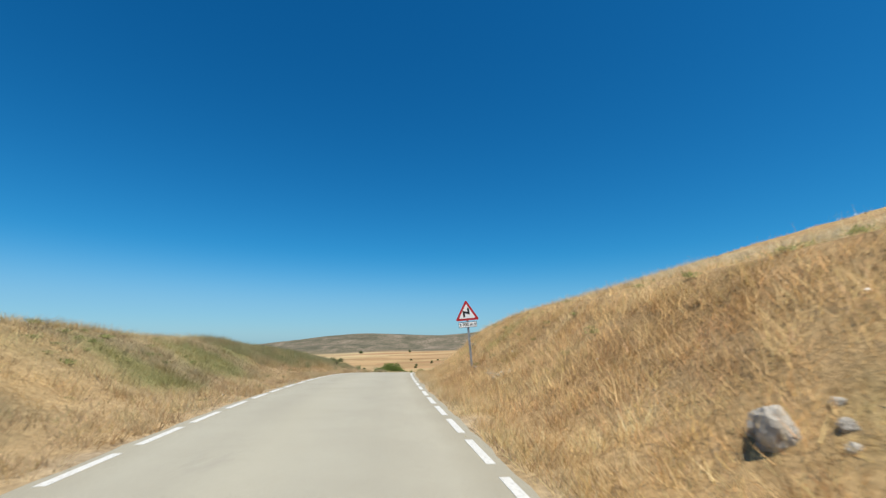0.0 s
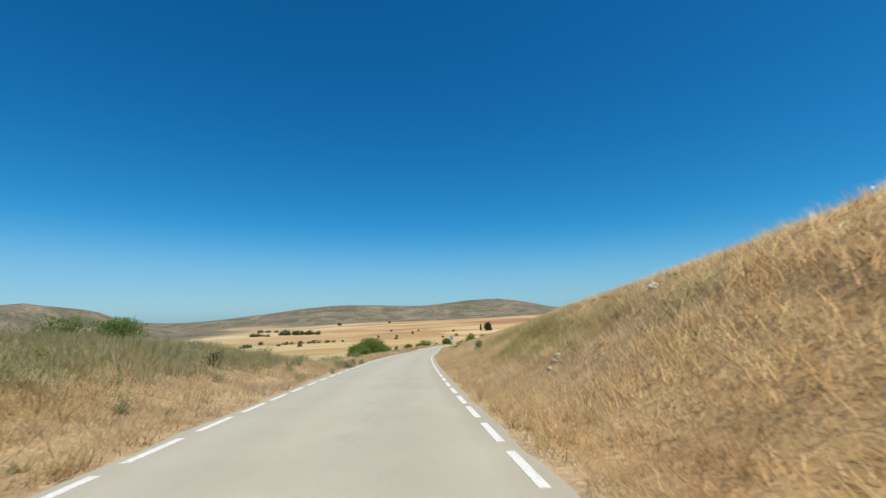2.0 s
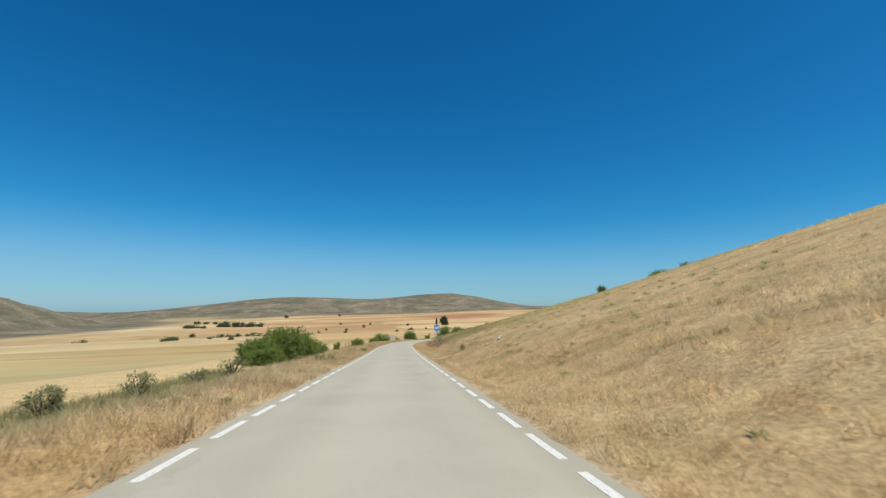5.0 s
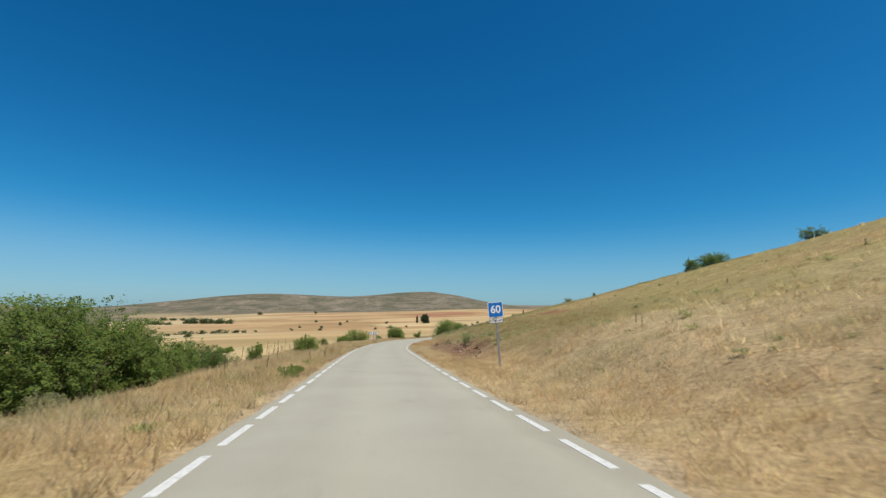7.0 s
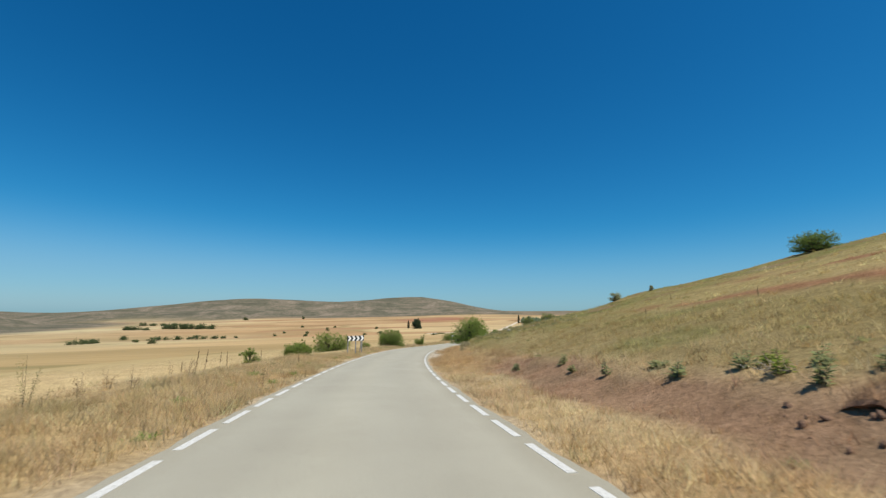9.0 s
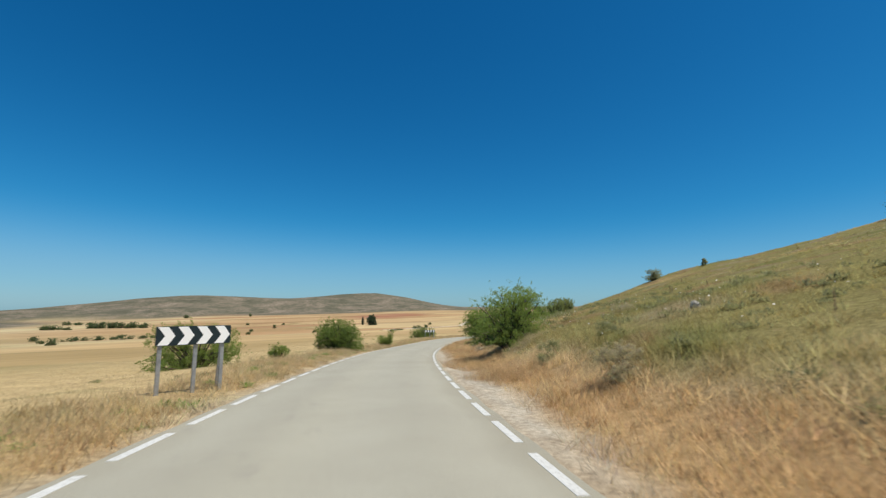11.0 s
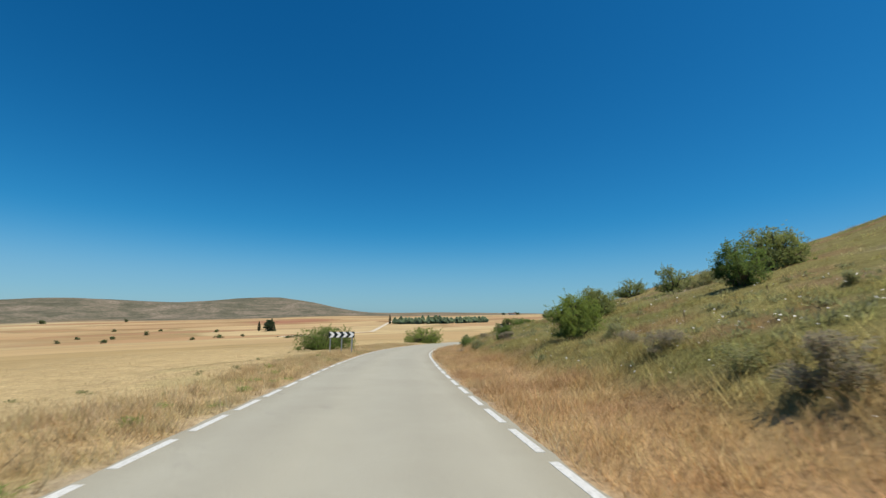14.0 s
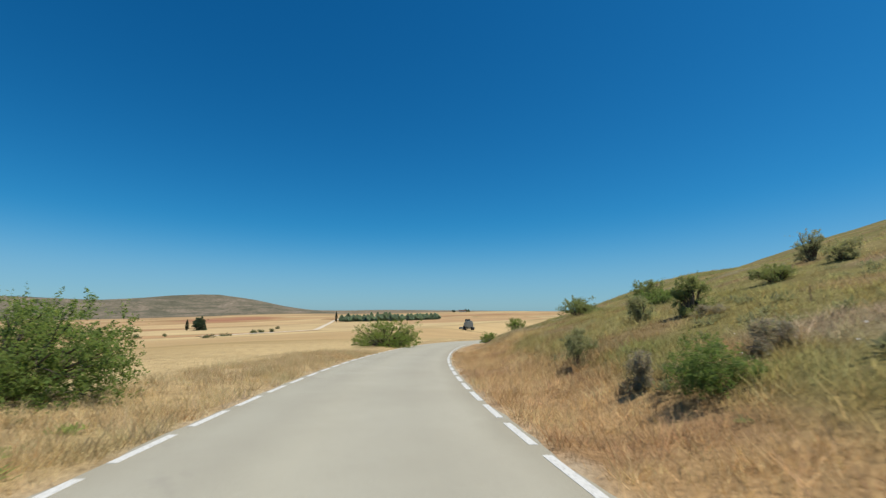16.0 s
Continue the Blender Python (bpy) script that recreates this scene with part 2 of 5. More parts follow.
        out.append((2 * u**3 - 3 * u**2 + 1) * q[i] + (u**3 - 2 * u**2 + u) * d1 + (-2 * u**3 + 3 * u**2) * q[i + 1] + (u**3 - u**2) * d2)
    c = np.concatenate(out)
    for _ in range(12):
        c[1:-1] = (c[:-2] + 2 * c[1:-1] + c[2:]) / 4
    h = np.gradient(c[:, :2], axis=0)
    h /= np.linalg.norm(h, axis=1)[:, None]
    s = np.concatenate([[0], np.cumsum(np.linalg.norm(np.diff(c[:, :2], axis=0), axis=1))])
    s -= s[np.argmin(np.abs(c[:, 1]) + np.abs(c[:, 0]))]
    return c, h, s


MID, WAYS, DIST = centreline()
HALF = 2.30     # half the asphalt's width


def beside(x, y):
    """Distance along the road, distance from its middle (right is positive) and the road's height there."""
    x, y = np.ravel(x), np.ravel(y)
    coarse = MID[::8, :2]
    i = np.empty(len(x), int)
    for k in range(0, len(x), 20000):
        d = (x[k:k + 20000, None] - coarse[:, 0]) ** 2 + (y[k:k + 20000, None] - coarse[:, 1]) ** 2
        i[k:k + 20000] = d.argmin(1) * 8
    for step in (4, 2, 1):
        best = (x - MID[i, 0]) ** 2 + (y - MID[i, 1]) ** 2
        for o in (-step, step):
            j = np.clip(i + o, 0, len(MID) - 1)
            d = (x - MID[j, 0]) ** 2 + (y - MID[j, 1]) ** 2
            i = np.where(d < best, j, i)
            best = np.minimum(d, best)
    along = (x - MID[i, 0]) * WAYS[i, 0] + (y - MID[i, 1]) * WAYS[i, 1]
    n = (x - MID[i, 0]) * WAYS[i, 1] - (y - MID[i, 1]) * WAYS[i, 0]
    slope = np.gradient(MID[:, 2]) / np.maximum(np.gradient(DIST), 1e-6)
    return DIST[i] + along, n, MID[i, 2] + slope[i] * np.clip(along, -2, 2)


def ripple(x, y, size, seed=0):
    """Cheap smooth unevenness, about -1 to 1."""
    x, y = x / size + seed * 7.31, y / size - seed * 3.77
    return (np.sin(x * 1.7 + 1.3 * np.sin(y * 1.1 + seed)) + np.sin(y * 1.9 + 1.7 * np.sin(x * 0.8)) + np.sin((x + y) * 1.27 + 2.1 * np.sin((x - y) * 0.63))) / 3


def plain(x, y):
    z = -11 - 0.041 * (np.minimum(y, 640) - 190) + 0.03 * np.clip(x, -900, 300) + 0.006 * np.maximum(y - 640, 0)
    z = z + 0.02 * np.clip(x - 250, 0, 900) * smooth(250, 600, y)
    ridge = np.interp(x, [-2600, -1471, -1197, -929, -573, -458, -350, -173, -12, 120, 205, 377, 489, 638, 740, 900],
                      [66, 34, 20, 38, 68, 78, 77, 68, 62, 66, 72, 74, 55, 22, 4, 0])
    z = z + (ridge + 6) * smooth(1700, 2400, y + 60 * ripple(x, y, 130, 3)) * (1 + 0.05 * ripple(x, y, 90, 1))
    z = z - 0.7 * ridge * smooth(2450, 3300, y)
    z = z + 16 * smooth(2600, 3700, y)
    near = np.exp(-(((x + 971) / 237) ** 2 + ((y - 1137) / 380) ** 2) ** 1.68)
    z = z + 1.6 * np.exp(-((x + 30) / 28) ** 2 - ((y - 80) / 30) ** 2)
    return z + 93.4 * near * (1 + 0.12 * ripple(x, y, 60, 2))


BANK_AT = [-60, 0, 15, 30, 45, 60, 75, 92, 112, 130, 150, 165, 180, 200, 230, 260]
BANK = [2.8, 2.2, 2.24, 2.5, 1.83, 1.3, 0.61, 0.34, 0.83, 0.6, 0.33, 0.9, 1.0, 0.95, 0.51, 0.9]
STEEP_AT = [-60, 0, 12, 24, 36, 48, 60, 75, 90, 105, 120, 135, 150, 165, 180, 195, 210, 225, 240, 260, 300, 350]
STEEP = [0.228, 0.239, 0.253, 0.276, 0.309, 0.306, 0.322, 0.342, 0.348, 0.325, 0.313, 0.286, 0.286, 0.276, 0.257, 0.268, 0.29, 0.313, 0.29, 0.263, 0.311, 0.391]
KNOLLS = ((54, 206, 7, 0.8), (75, 253, 7, 1.0), (82, 245, 8, -0.7))   # x, y, radius, height
# where the stubble begins, in metres from the asphalt's left edge
EDGE_AT = [40, 60, 90, 130, 150, 165, 175, 185, 195, 215, 230, 245]
EDGE = [30, 16, 11, 7.5, 6.5, 2.6, 1.8, 2.0, 2.4, 1.8, 1.9, 2.8]


def ground(x, y):
    shape = np.shape(x)
    x, y = np.ravel(np.asarray(x, float)), np.ravel(np.asarray(y, float))
    s, n, zr = beside(x, y)
    out = np.abs(n) - HALF
    rough = 0.05 * ripple(x, y, 1.3, 1) + 0.10 * ripple(x, y, 4.1, 2) + 0.25 * ripple(x, y, 15, 3) * smooth(4, 20, out)
    # right: a cut bank, then the hill
    bank = np.interp(s, BANK_AT, BANK)
    wide = np.interp(s, [-60, 30, 60, 100, 130, 230], [4.6, 4.4, 4.0, 3.0, 2.2, 2.4])
    start = np.interp(s, [0, 60, 100, 118, 140, 160, 185, 230], [0.5, 0.9, 0.8, 2.2, 1.8, 1.5, 2.0, 1.2])
    steep = np.interp(s, STEEP_AT, STEEP)
    away = np.maximum(out - start, 0)
    right = bank * smooth(0, 1, away / wide) + steep * 130 * np.tanh(np.maximum(away - 0.6 * wide, 0) / 130) - 0.10 * np.exp(-((out - 0.7) / 0.5) ** 2)
    # left: a low bank at first, then down to the fields
    lift = np.interp(s, [-60, 0, 15, 30, 40, 46, 51, 56, 62], [2.0, 1.9, 1.7, 1.5, 1.68, 1.55, 1.2, 0.85, 0.3])
    fall = np.interp(s, [30, 50, 65, 92, 120, 160, 200, 235], [0.0, 0.5, 1.3, 1.6, 1.0, 0.55, 0.6, 0.5])
    left = lift * smooth(0.8, 5.5, out) - fall * smooth(1.2, 7.5, out) - 0.06 * np.exp(-((out - 0.6) / 0.4) ** 2)
    z = zr + np.where(n > 0, right, left)
    for kx, ky, wide_k, up in KNOLLS:
        z = z + up * np.exp(-((x - kx) ** 2 + (y - ky) ** 2) / wide_k ** 2)
    open_land = plain(x, y)
    toplain = np.where(n > 0, smooth(300, 520, y + 0.25 * x) * smooth(0, 30, out), smooth(np.interp(s, [0, 40, 50, 62], [18, 15, 11, 5]), np.interp(s, [40, 62], [60, 45]), out))
    toplain = np.maximum(toplain, smooth(330, 450, y))
    z = z + rough * smooth(0.0, 0.8, out) * (1 - smooth(60, 200, out) * 0.7)
    z = z * (1 - toplain) + open_land * toplain
    return np.where(out < 0.05, zr - 0.12, z).reshape(shape)
# ---------------------------------------------------------------- ground, as one sheet
def tone(x, y):
    """Colour of what grows or lies at a place beside the road, and how thick the grass stands there (0 to 1)."""
    s, n, _ = beside(x, y)
    out = np.abs(n) - HALF
    gold, pale, rust = np.array((0.54, 0.385, 0.20)), np.array((0.60, 0.485, 0.30)), np.array((0.455, 0.29, 0.15))
    olive, green, grey = np.array((0.25, 0.215, 0.085)), np.array((0.17, 0.19, 0.065)), np.array((0.30, 0.25, 0.185))
    red, gravel, field = np.array((0.31, 0.18, 0.12)), np.array((0.56, 0.51, 0.43)), np.array((0.55, 0.415, 0.225))

    def put(c, k, colour):
        k = np.clip(k, 0, 1)[:, None]
        return c * (1 - k) + colour * k

    a, b, d = ripple(x, y, 2.3, 4), ripple(x, y, 6.5, 5), ripple(x, y, 0.9, 6)
    c = np.repeat(gold[None], len(x), 0)
    c = put(c, 0.35 + 0.5 * b, pale)
    c = put(c, 0.35 * smooth(0.1, 0.8, a), rust)
    c = put(c, 0.32 * smooth(0.3, 0.8, ripple(x, y, 1.2, 8) * 0.7 + 0.5 * ripple(x, y, 3.7, 9)), (0.30, 0.215, 0.145))
    right = n > 0
    thick = np.full(len(x), 0.9)
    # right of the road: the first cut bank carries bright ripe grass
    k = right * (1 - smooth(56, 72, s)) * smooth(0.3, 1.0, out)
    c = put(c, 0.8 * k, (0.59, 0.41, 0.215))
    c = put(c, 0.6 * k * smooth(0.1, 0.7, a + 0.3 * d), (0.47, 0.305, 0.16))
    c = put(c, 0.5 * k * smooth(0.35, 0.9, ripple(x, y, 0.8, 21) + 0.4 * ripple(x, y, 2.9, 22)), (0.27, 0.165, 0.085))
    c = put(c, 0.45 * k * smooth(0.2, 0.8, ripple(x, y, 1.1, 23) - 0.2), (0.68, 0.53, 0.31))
    c = put(c, 0.5 * k * smooth(0.55, 0.85, ripple(x, y, 1.6, 3)) * smooth(1.5, 3, out) * (1 - smooth(5, 7, out)), green * 1.4)
    c = put(c, 0.7 * k * smooth(30, 40, s), (0.49, 0.365, 0.225))
    c = put(c, 0.5 * k * smooth(34, 42, s) * smooth(4.3, 5.2, out) * (1 - smooth(6.2, 7.2, out)), (0.47, 0.30, 0.16))
    k = right * smooth(32, 46, s) * (1 - smooth(55, 62, s)) * smooth(1.7, 2.7, out + 0.6 * a) * (1 - smooth(3.9, 5.0, out + 0.6 * b))
    c = put(c, 0.8 * k * smooth(-1.2, 0.1, b + 0.5 * d + 0.5 * a), (0.27, 0.255, 0.10))
    c = put(c, 0.4 * k * smooth(0.2, 0.7, ripple(x, y, 1.3, 24)), green * 1.2)
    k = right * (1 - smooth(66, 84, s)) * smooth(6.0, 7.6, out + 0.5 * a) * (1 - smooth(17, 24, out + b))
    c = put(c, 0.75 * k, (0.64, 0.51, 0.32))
    k = right * (1 - smooth(24, 34, s)) * smooth(2, 5, out)
    c = put(c, 0.25 * k * smooth(0.25, 0.8, a + 0.4 * b), olive)
    k = right * smooth(66, 78, s) * (1 - smooth(108, 120, s))
    c = put(c, 0.5 * k, (0.50, 0.375, 0.215))
    c = put(c, 0.55 * k * smooth(0.1, 0.6, ripple(x, y, 1.7, 18)), (0.34, 0.27, 0.14))
    thick = np.where(k > 0.5, 0.6, thick)
    k = right * smooth(98, 118, s) * smooth(5, 9, out)
    c = put(c, 0.85 * k * smooth(-1.1, 0.0, b), (0.385, 0.325, 0.145))
    k = right * smooth(112, 124, s) * (1 - smooth(150, 160, s)) * smooth(3.4, 4.4, out + 0.5 * a) * (1 - smooth(9, 13, out + b))
    c = put(c, 0.8 * k * smooth(-1.3, -0.2, b + 0.6 * a), (0.30, 0.245, 0.115))
    c = put(c, 0.45 * k * smooth(0.1, 0.6, ripple(x, y, 1.9, 26)), green * 1.1)
    k = right * smooth(119, 128, s) * (1 - smooth(146, 156, s)) * smooth(1.7, 2.3, out + 0.4 * a) * (1 - smooth(3.5, 4.3, out + 0.4 * b + 0.2 * d))
    c = put(c, 0.85 * k, red * 0.85)
    c = put(c, 0.5 * k * smooth(0.0, 0.6, d + 0.4 * a), (0.23, 0.165, 0.105))
    thick = thick * (1 - 0.76 * np.clip(k, 0, 1))
    band = smooth(126, 134, s) * (1 - smooth(152, 160, s)) * np.exp(-((out - 12.0 + 0.5 * b) / 0.75) ** 2) + smooth(138, 146, s) * (1 - smooth(166, 178, s)) * np.exp(-((out - 18.6 + 0.8 * b) / 1.0) ** 2)
    k = right * np.clip(band, 0, 1) * smooth(-0.9, -0.1, a + d)
    c = put(c, 0.95 * k, (0.27, 0.13, 0.075))
    thick = thick * (1 - 0.88 * np.clip(k, 0, 1))
    k = right * smooth(148, 165, s) * smooth(np.interp(s, [190, 206], [2.6, 1.5]), np.interp(s, [190, 206], [3.7, 2.7]), out + 0.5 * a)
    c = put(c, 0.92 * k * smooth(-1.4, -0.3, b + 0.6 * a), olive * np.array((1.05, 1.12, 1.1)))
    c = put(c, 0.6 * k * smooth(0.1, 0.6, ripple(x, y, 2.9, 14)), green * 1.0)
    c = put(c, 0.7 * k * smooth(0.15, 0.6, ripple(x, y, 1.5, 15)), (0.30, 0.205, 0.115))
    c = put(c, 0.5 * k * smooth(0.3, 0.85, a), grey * 1.15)
    k = right * smooth(142, 155, s) * (1 - smooth(2.2, 3.2, out))
    c = put(c, 0.7 * k, (0.50, 0.325, 0.165))
    c = put(c, 0.6 * k * smooth(155, 170, s) * smooth(0.1, 0.6, ripple(x, y, 1.3, 16)), (0.36, 0.22, 0.12))
    k = right * smooth(155, 162, s) * (1 - smooth(188, 194, s)) * (1 - smooth(0.4, 0.95, out + 0.5 * a + 0.3 * d))
    c = put(c, 0.9 * k, gravel * 0.9)
    thick = thick * (1 - np.clip(k, 0, 1))
    # left of the road
    left = ~right
    k = left * (1 - smooth(40, 55, s)) * smooth(1.2, 2.2, out + 0.5 * a)
    c = put(c, 0.85 * k * smooth(-1.0, 0.1, a + 0.3 * d), (0.27, 0.23, 0.14))
    c = put(c, 0.55 * k * smooth(-0.1, 0.6, ripple(x, y, 1.7, 25) + 0.3 * d), green * 1.3)
    c = put(c, 0.75 * k * smooth(20, 29, s + 3 * b) * smooth(2.5, 3.5, out + 0.5 * a) * smooth(-1.3, -0.2, d + 0.5 * a), (0.235, 0.235, 0.11))
    c = put(c, 0.75 * k * smooth(18, 26, s) * (1 - smooth(2.4, 3.3, out + 0.5 * a)) * smooth(-1.2, 0.0, b + d), (0.47, 0.31, 0.175))
    c = put(c, 0.75 * k * (1 - smooth(24, 32, s + 3 * b)) * smooth(4.4, 5.2, out + 0.3 * a), (0.58, 0.45, 0.25))
    k = left * (1 - smooth(50, 62, s)) * (1 - smooth(1.3, 2.2, out + 0.5 * a))
    c = put(c, 0.6 * k, (0.50, 0.375, 0.225))
    c = put(c, 0.55 * k * smooth(0.1, 0.7, ripple(x, y, 1.4, 12)), (0.37, 0.265, 0.16))
    c = put(c, 0.5 * k * smooth(18, 26, s) * (1 - smooth(44, 50, s)) * smooth(1.2, 2.2, out), (0.42, 0.28, 0.17))
    k = left * smooth(34, 46, s) * (1 - smooth(78, 90, s)) * smooth(1.2, 2.4, out + 0.4 * a)
    c = put(c, 0.6 * k * smooth(-0.15, 0.5, a), (0.47, 0.34, 0.22))
    c = put(c, 0.75 * k * smooth(-0.5, 0.4, b - 0.3 * a) * smooth(1.8, 3.0, out), (0.29, 0.275, 0.14))
    c = put(c, 0.35 * k * smooth(0.2, 0.7, d - 0.3 * a), grey * 1.2)
    thick = thick * (1 - 0.35 * np.clip(k, 0, 1) * smooth(-0.2, 0.3, a))
    k = left * smooth(64, 74, s) * (1 - smooth(100, 108, s)) * smooth(7.0, 8.2, out + 0.4 * a) * (1 - smooth(15.5, 17.5, out))
    c = put(c, 0.85 * k * smooth(-0.8, 0.0, b), green * 1.5)
    k = left * smooth(146, 158, s) * (1 - smooth(186, 200, s)) * (1 - smooth(0.15, 0.7, out + 0.4 * a))
    c = put(c, 0.7 * k, gravel * 0.9)
    thick = thick * (1 - 0.85 * np.clip(k, 0, 1))
    edge = np.interp(s, EDGE_AT, EDGE) + 0.5 * b
    k = left * smooth(0, 1.2, out - edge)
    c = put(c, k, field)
    thick = thick * (1 - k)
    k = left * smooth(84, 100, s) * (1 - smooth(5, 7, out))
    c = put(c, 0.5 * k, (0.53, 0.40, 0.215))
    c = put(c, 0.45 * k * smooth(0.2, 0.65, ripple(x, y, 1.5, 19)), (0.38, 0.33, 0.16))
    # bare dusty strip along the asphalt
    k = 1 - smooth(0.02, 0.30, out + 0.10 * d)
    c = put(c, 0.8 * k, (0.42, 0.34, 0.25))
    thick = thick * (1 - k)
    return c * (0.985, 0.995, 0.97), np.clip(thick, 0, 1), s, n


def sheet(name, verts, faces, material, **attributes):
    me = bpy.data.meshes.new(name)
    me.from_pydata(verts, [], faces) if len(verts) < 3000 else quick(me, verts, faces)
    for key, v in attributes.items():
        v = np.asarray(v, np.float32)
        if v.ndim == 2:
            at = me.attributes.new(key, "FLOAT_COLOR", "POINT")
            at.data.foreach_set("color", np.concatenate([v, np.ones((len(v), 1), np.float32)], 1).ravel())
        else:
            at = me.attributes.new(key, "FLOAT", "POINT")
            at.data.foreach_set("value", v.ravel())
    me.materials.append(material)
    return me


def quick(me, verts, faces):
    verts, faces = np.asarray(verts, np.float32), np.asarray(faces, np.int32)
    k = faces.shape[1]
    me.vertices.add(len(verts))
    me.vertices.foreach_set("co", verts.ravel())
    me.loops.add(faces.size)
    me.loops.foreach_set("vertex_index", faces.ravel())
    me.polygons.add(len(faces))
    me.polygons.foreach_set("loop_start", np.arange(0, faces.size, k, dtype=np.int32))
    me.polygons.foreach_set("loop_total", np.full(len(faces), k, np.int32))
    me.update(calc_edges=True)


def grid_faces(rows, cols):
    i = np.arange(rows * cols).reshape(rows, cols)
    return np.stack([i[:-1, :-1], i[:-1, 1:], i[1:, 1:], i[1:, :-1]], -1).reshape(-1, 4)


def make_ground():
    out = np.cumsum(np.geomspace(0.6, 170, 70))
    xs = np.concatenate([(-22 - out)[::-1], np.arange(-22, 76.1, 0.56), 76 + out])
    ys = np.concatenate([(-30 - out[:60])[::-1], np.arange(-30, 278.1, 0.6), 278 + np.cumsum(np.geomspace(0.6, 105, 100))])
    gx, gy = np.meshgrid(xs, ys)
    x, y = gx.ravel(), gy.ravel()
    z = ground(x, y)
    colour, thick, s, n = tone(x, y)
    # litter-brown under thick grass, with the shade between blades painted into the colour
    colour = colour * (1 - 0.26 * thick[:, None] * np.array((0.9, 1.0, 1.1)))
    outer = np.abs(n) - HALF
    edge = np.interp(s, EDGE_AT, EDGE)
    far = np.where(n < 0, smooth(0, 25, outer - edge), smooth(90, 140, outer))
    far = np.maximum(far, smooth(285, 310, y))
    hills = smooth(1570, 1720, y + 90 * ripple(x, y, 160, 7) - 0.15 * np.abs(x - 100))
    near_hill = 1 - smooth(1.15, 1.6, ((x + 971) / 430) ** 2 + ((y - 1137) / 600) ** 2 + 0.15 * ripple(x, y, 50, 8))
    hills = np.maximum(hills * (1 - smooth(650, 760, x)), near_hill)
    hills = np.maximum(hills, 0.85 * smooth(1400, 1520, y + 30 * ripple(x, y, 120, 12)) * smooth(460, 640, x))
    red = 0.9 * np.exp(-(((x - 205 - 0.2 * (y - 1180)) / 85) ** 2 + ((y - 1200) / 210) ** 2) ** 2) * smooth(-0.6, 0.2, ripple(x, y, 60, 9) + 0.4)
    red = np.maximum(red, (0.16 + 0.10 * ripple(x, y, 90, 11)) * smooth(600, 760, y + 0.3 * x) * (1 - hills))
    warm = np.maximum(smooth(560, 800, y) * smooth(-430, -130, x), smooth(125, 190, y) * (1 - smooth(40, 140, -x)))
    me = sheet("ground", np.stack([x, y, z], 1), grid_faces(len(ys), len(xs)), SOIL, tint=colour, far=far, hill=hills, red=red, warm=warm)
    me.polygons.foreach_set("use_smooth", np.ones(len(me.polygons), bool))
    ob = new("ground", me)
    return tagged(ob, "dry straw-coloured land with stubble fields and low bare hills", "ground", kind="structure")


ground_sheet = make_ground()


# ---------------------------------------------------------------- road
def on_road(s, n, up=0.0):
    i = np.clip(np.searchsorted(DIST, s), 1, len(DIST) - 1)
    k = (s - DIST[i - 1]) / np.maximum(DIST[i] - DIST[i - 1], 1e-6)
    p = MID[i - 1] * (1 - k)[..., None] + MID[i] * k[..., None]
    w = WAYS[i - 1] * (1 - k)[..., None] + WAYS[i] * k[..., None]
    return np.stack([p[..., 0] + w[..., 1] * n, p[..., 1] - w[..., 0] * n, p[..., 2] + up + 0.03 * (1 - (n / HALF) ** 2)], -1), w


def make_road():
    ss = np.arange(-70, 330, 0.4)
    cols = np.array([-1.0, -0.985, -0.983, -0.9, -0.7, -0.45, -0.2, 0.0, 0.2, 0.45, 0.7, 0.9, 0.983, 0.985, 1.0])
    S, N = np.meshgrid(ss, cols, indexing="ij")
    wob = 0.03 * np.sin(S * 0.9 + 2 * np.sin(S * 0.37)) + 0.02 * np.sin(S * 3.1 + N) + 0.012 * np.sin(S * 7.7)
    lane = N * (HALF + np.where(np.abs(N) > 0.95, wob, 0))
    p, _ = on_road(S.ravel(), lane.ravel(), 0.0)
    p = p.reshape(*S.shape, 3)
    p[:, 0, 2] -= 0.14
    p[:, -1, 2] -= 0.14
    me = sheet("road", p.reshape(-1, 3), grid_faces(len(ss), len(cols))[:, ::-1], ASPHALT, across=((N + 1) / 2).ravel())
    me.polygons.foreach_set("use_smooth", np.ones(len(me.polygons), bool))
    return tagged(new("road", me), "narrow pale grey asphalt country road with worn surface", "road", kind="structure")


road = make_road()


def part(name, bm, material, parent=None, label="", smooth_faces=False):
    me = bpy.data.meshes.new(name)
    bm.to_mesh(me)
    bm.free()
    me.materials.append(material)
    if smooth_faces:
        me.polygons.foreach_set("use_smooth", [True] * len(me.polygons))
    ob = new(name, me)
    ob.parent = parent
    return tagged(ob, label) if label else ob


def box(bm, size, at=(0, 0, 0), turn=None, bevel=0.0):
    m = Matrix.Translation(at) @ (turn or Matrix()) @ Matrix.Diagonal((*size, 1))
    made = bmesh.ops.create_cube(bm, size=1.0, matrix=m)
    if bevel:
        edges = list({e for v in made["verts"] for e in v.link_edges})
        bmesh.ops.bevel(bm, geom=edges, offset=bevel, segments=2, affect="EDGES")
    return bm
# ---------------------------------------------------------------- grass
def blades(x, y, height, width, lean, colour, seed):
    """Leaning blades standing on the ground."""
    r = np.random.default_rng(seed)
    k = len(x)
    z = ground(x, y) - 0.03
    turn, way = r.uniform(0, 2 * np.pi, k), r.uniform(0, 2 * np.pi, k)
    bend = lean * r.uniform(0.2, 1.3, k) * height
    dx, dy = np.cos(turn) * width / 2, np.sin(turn) * width / 2
    bx, by = np.cos(way) * bend, np.sin(way) * bend
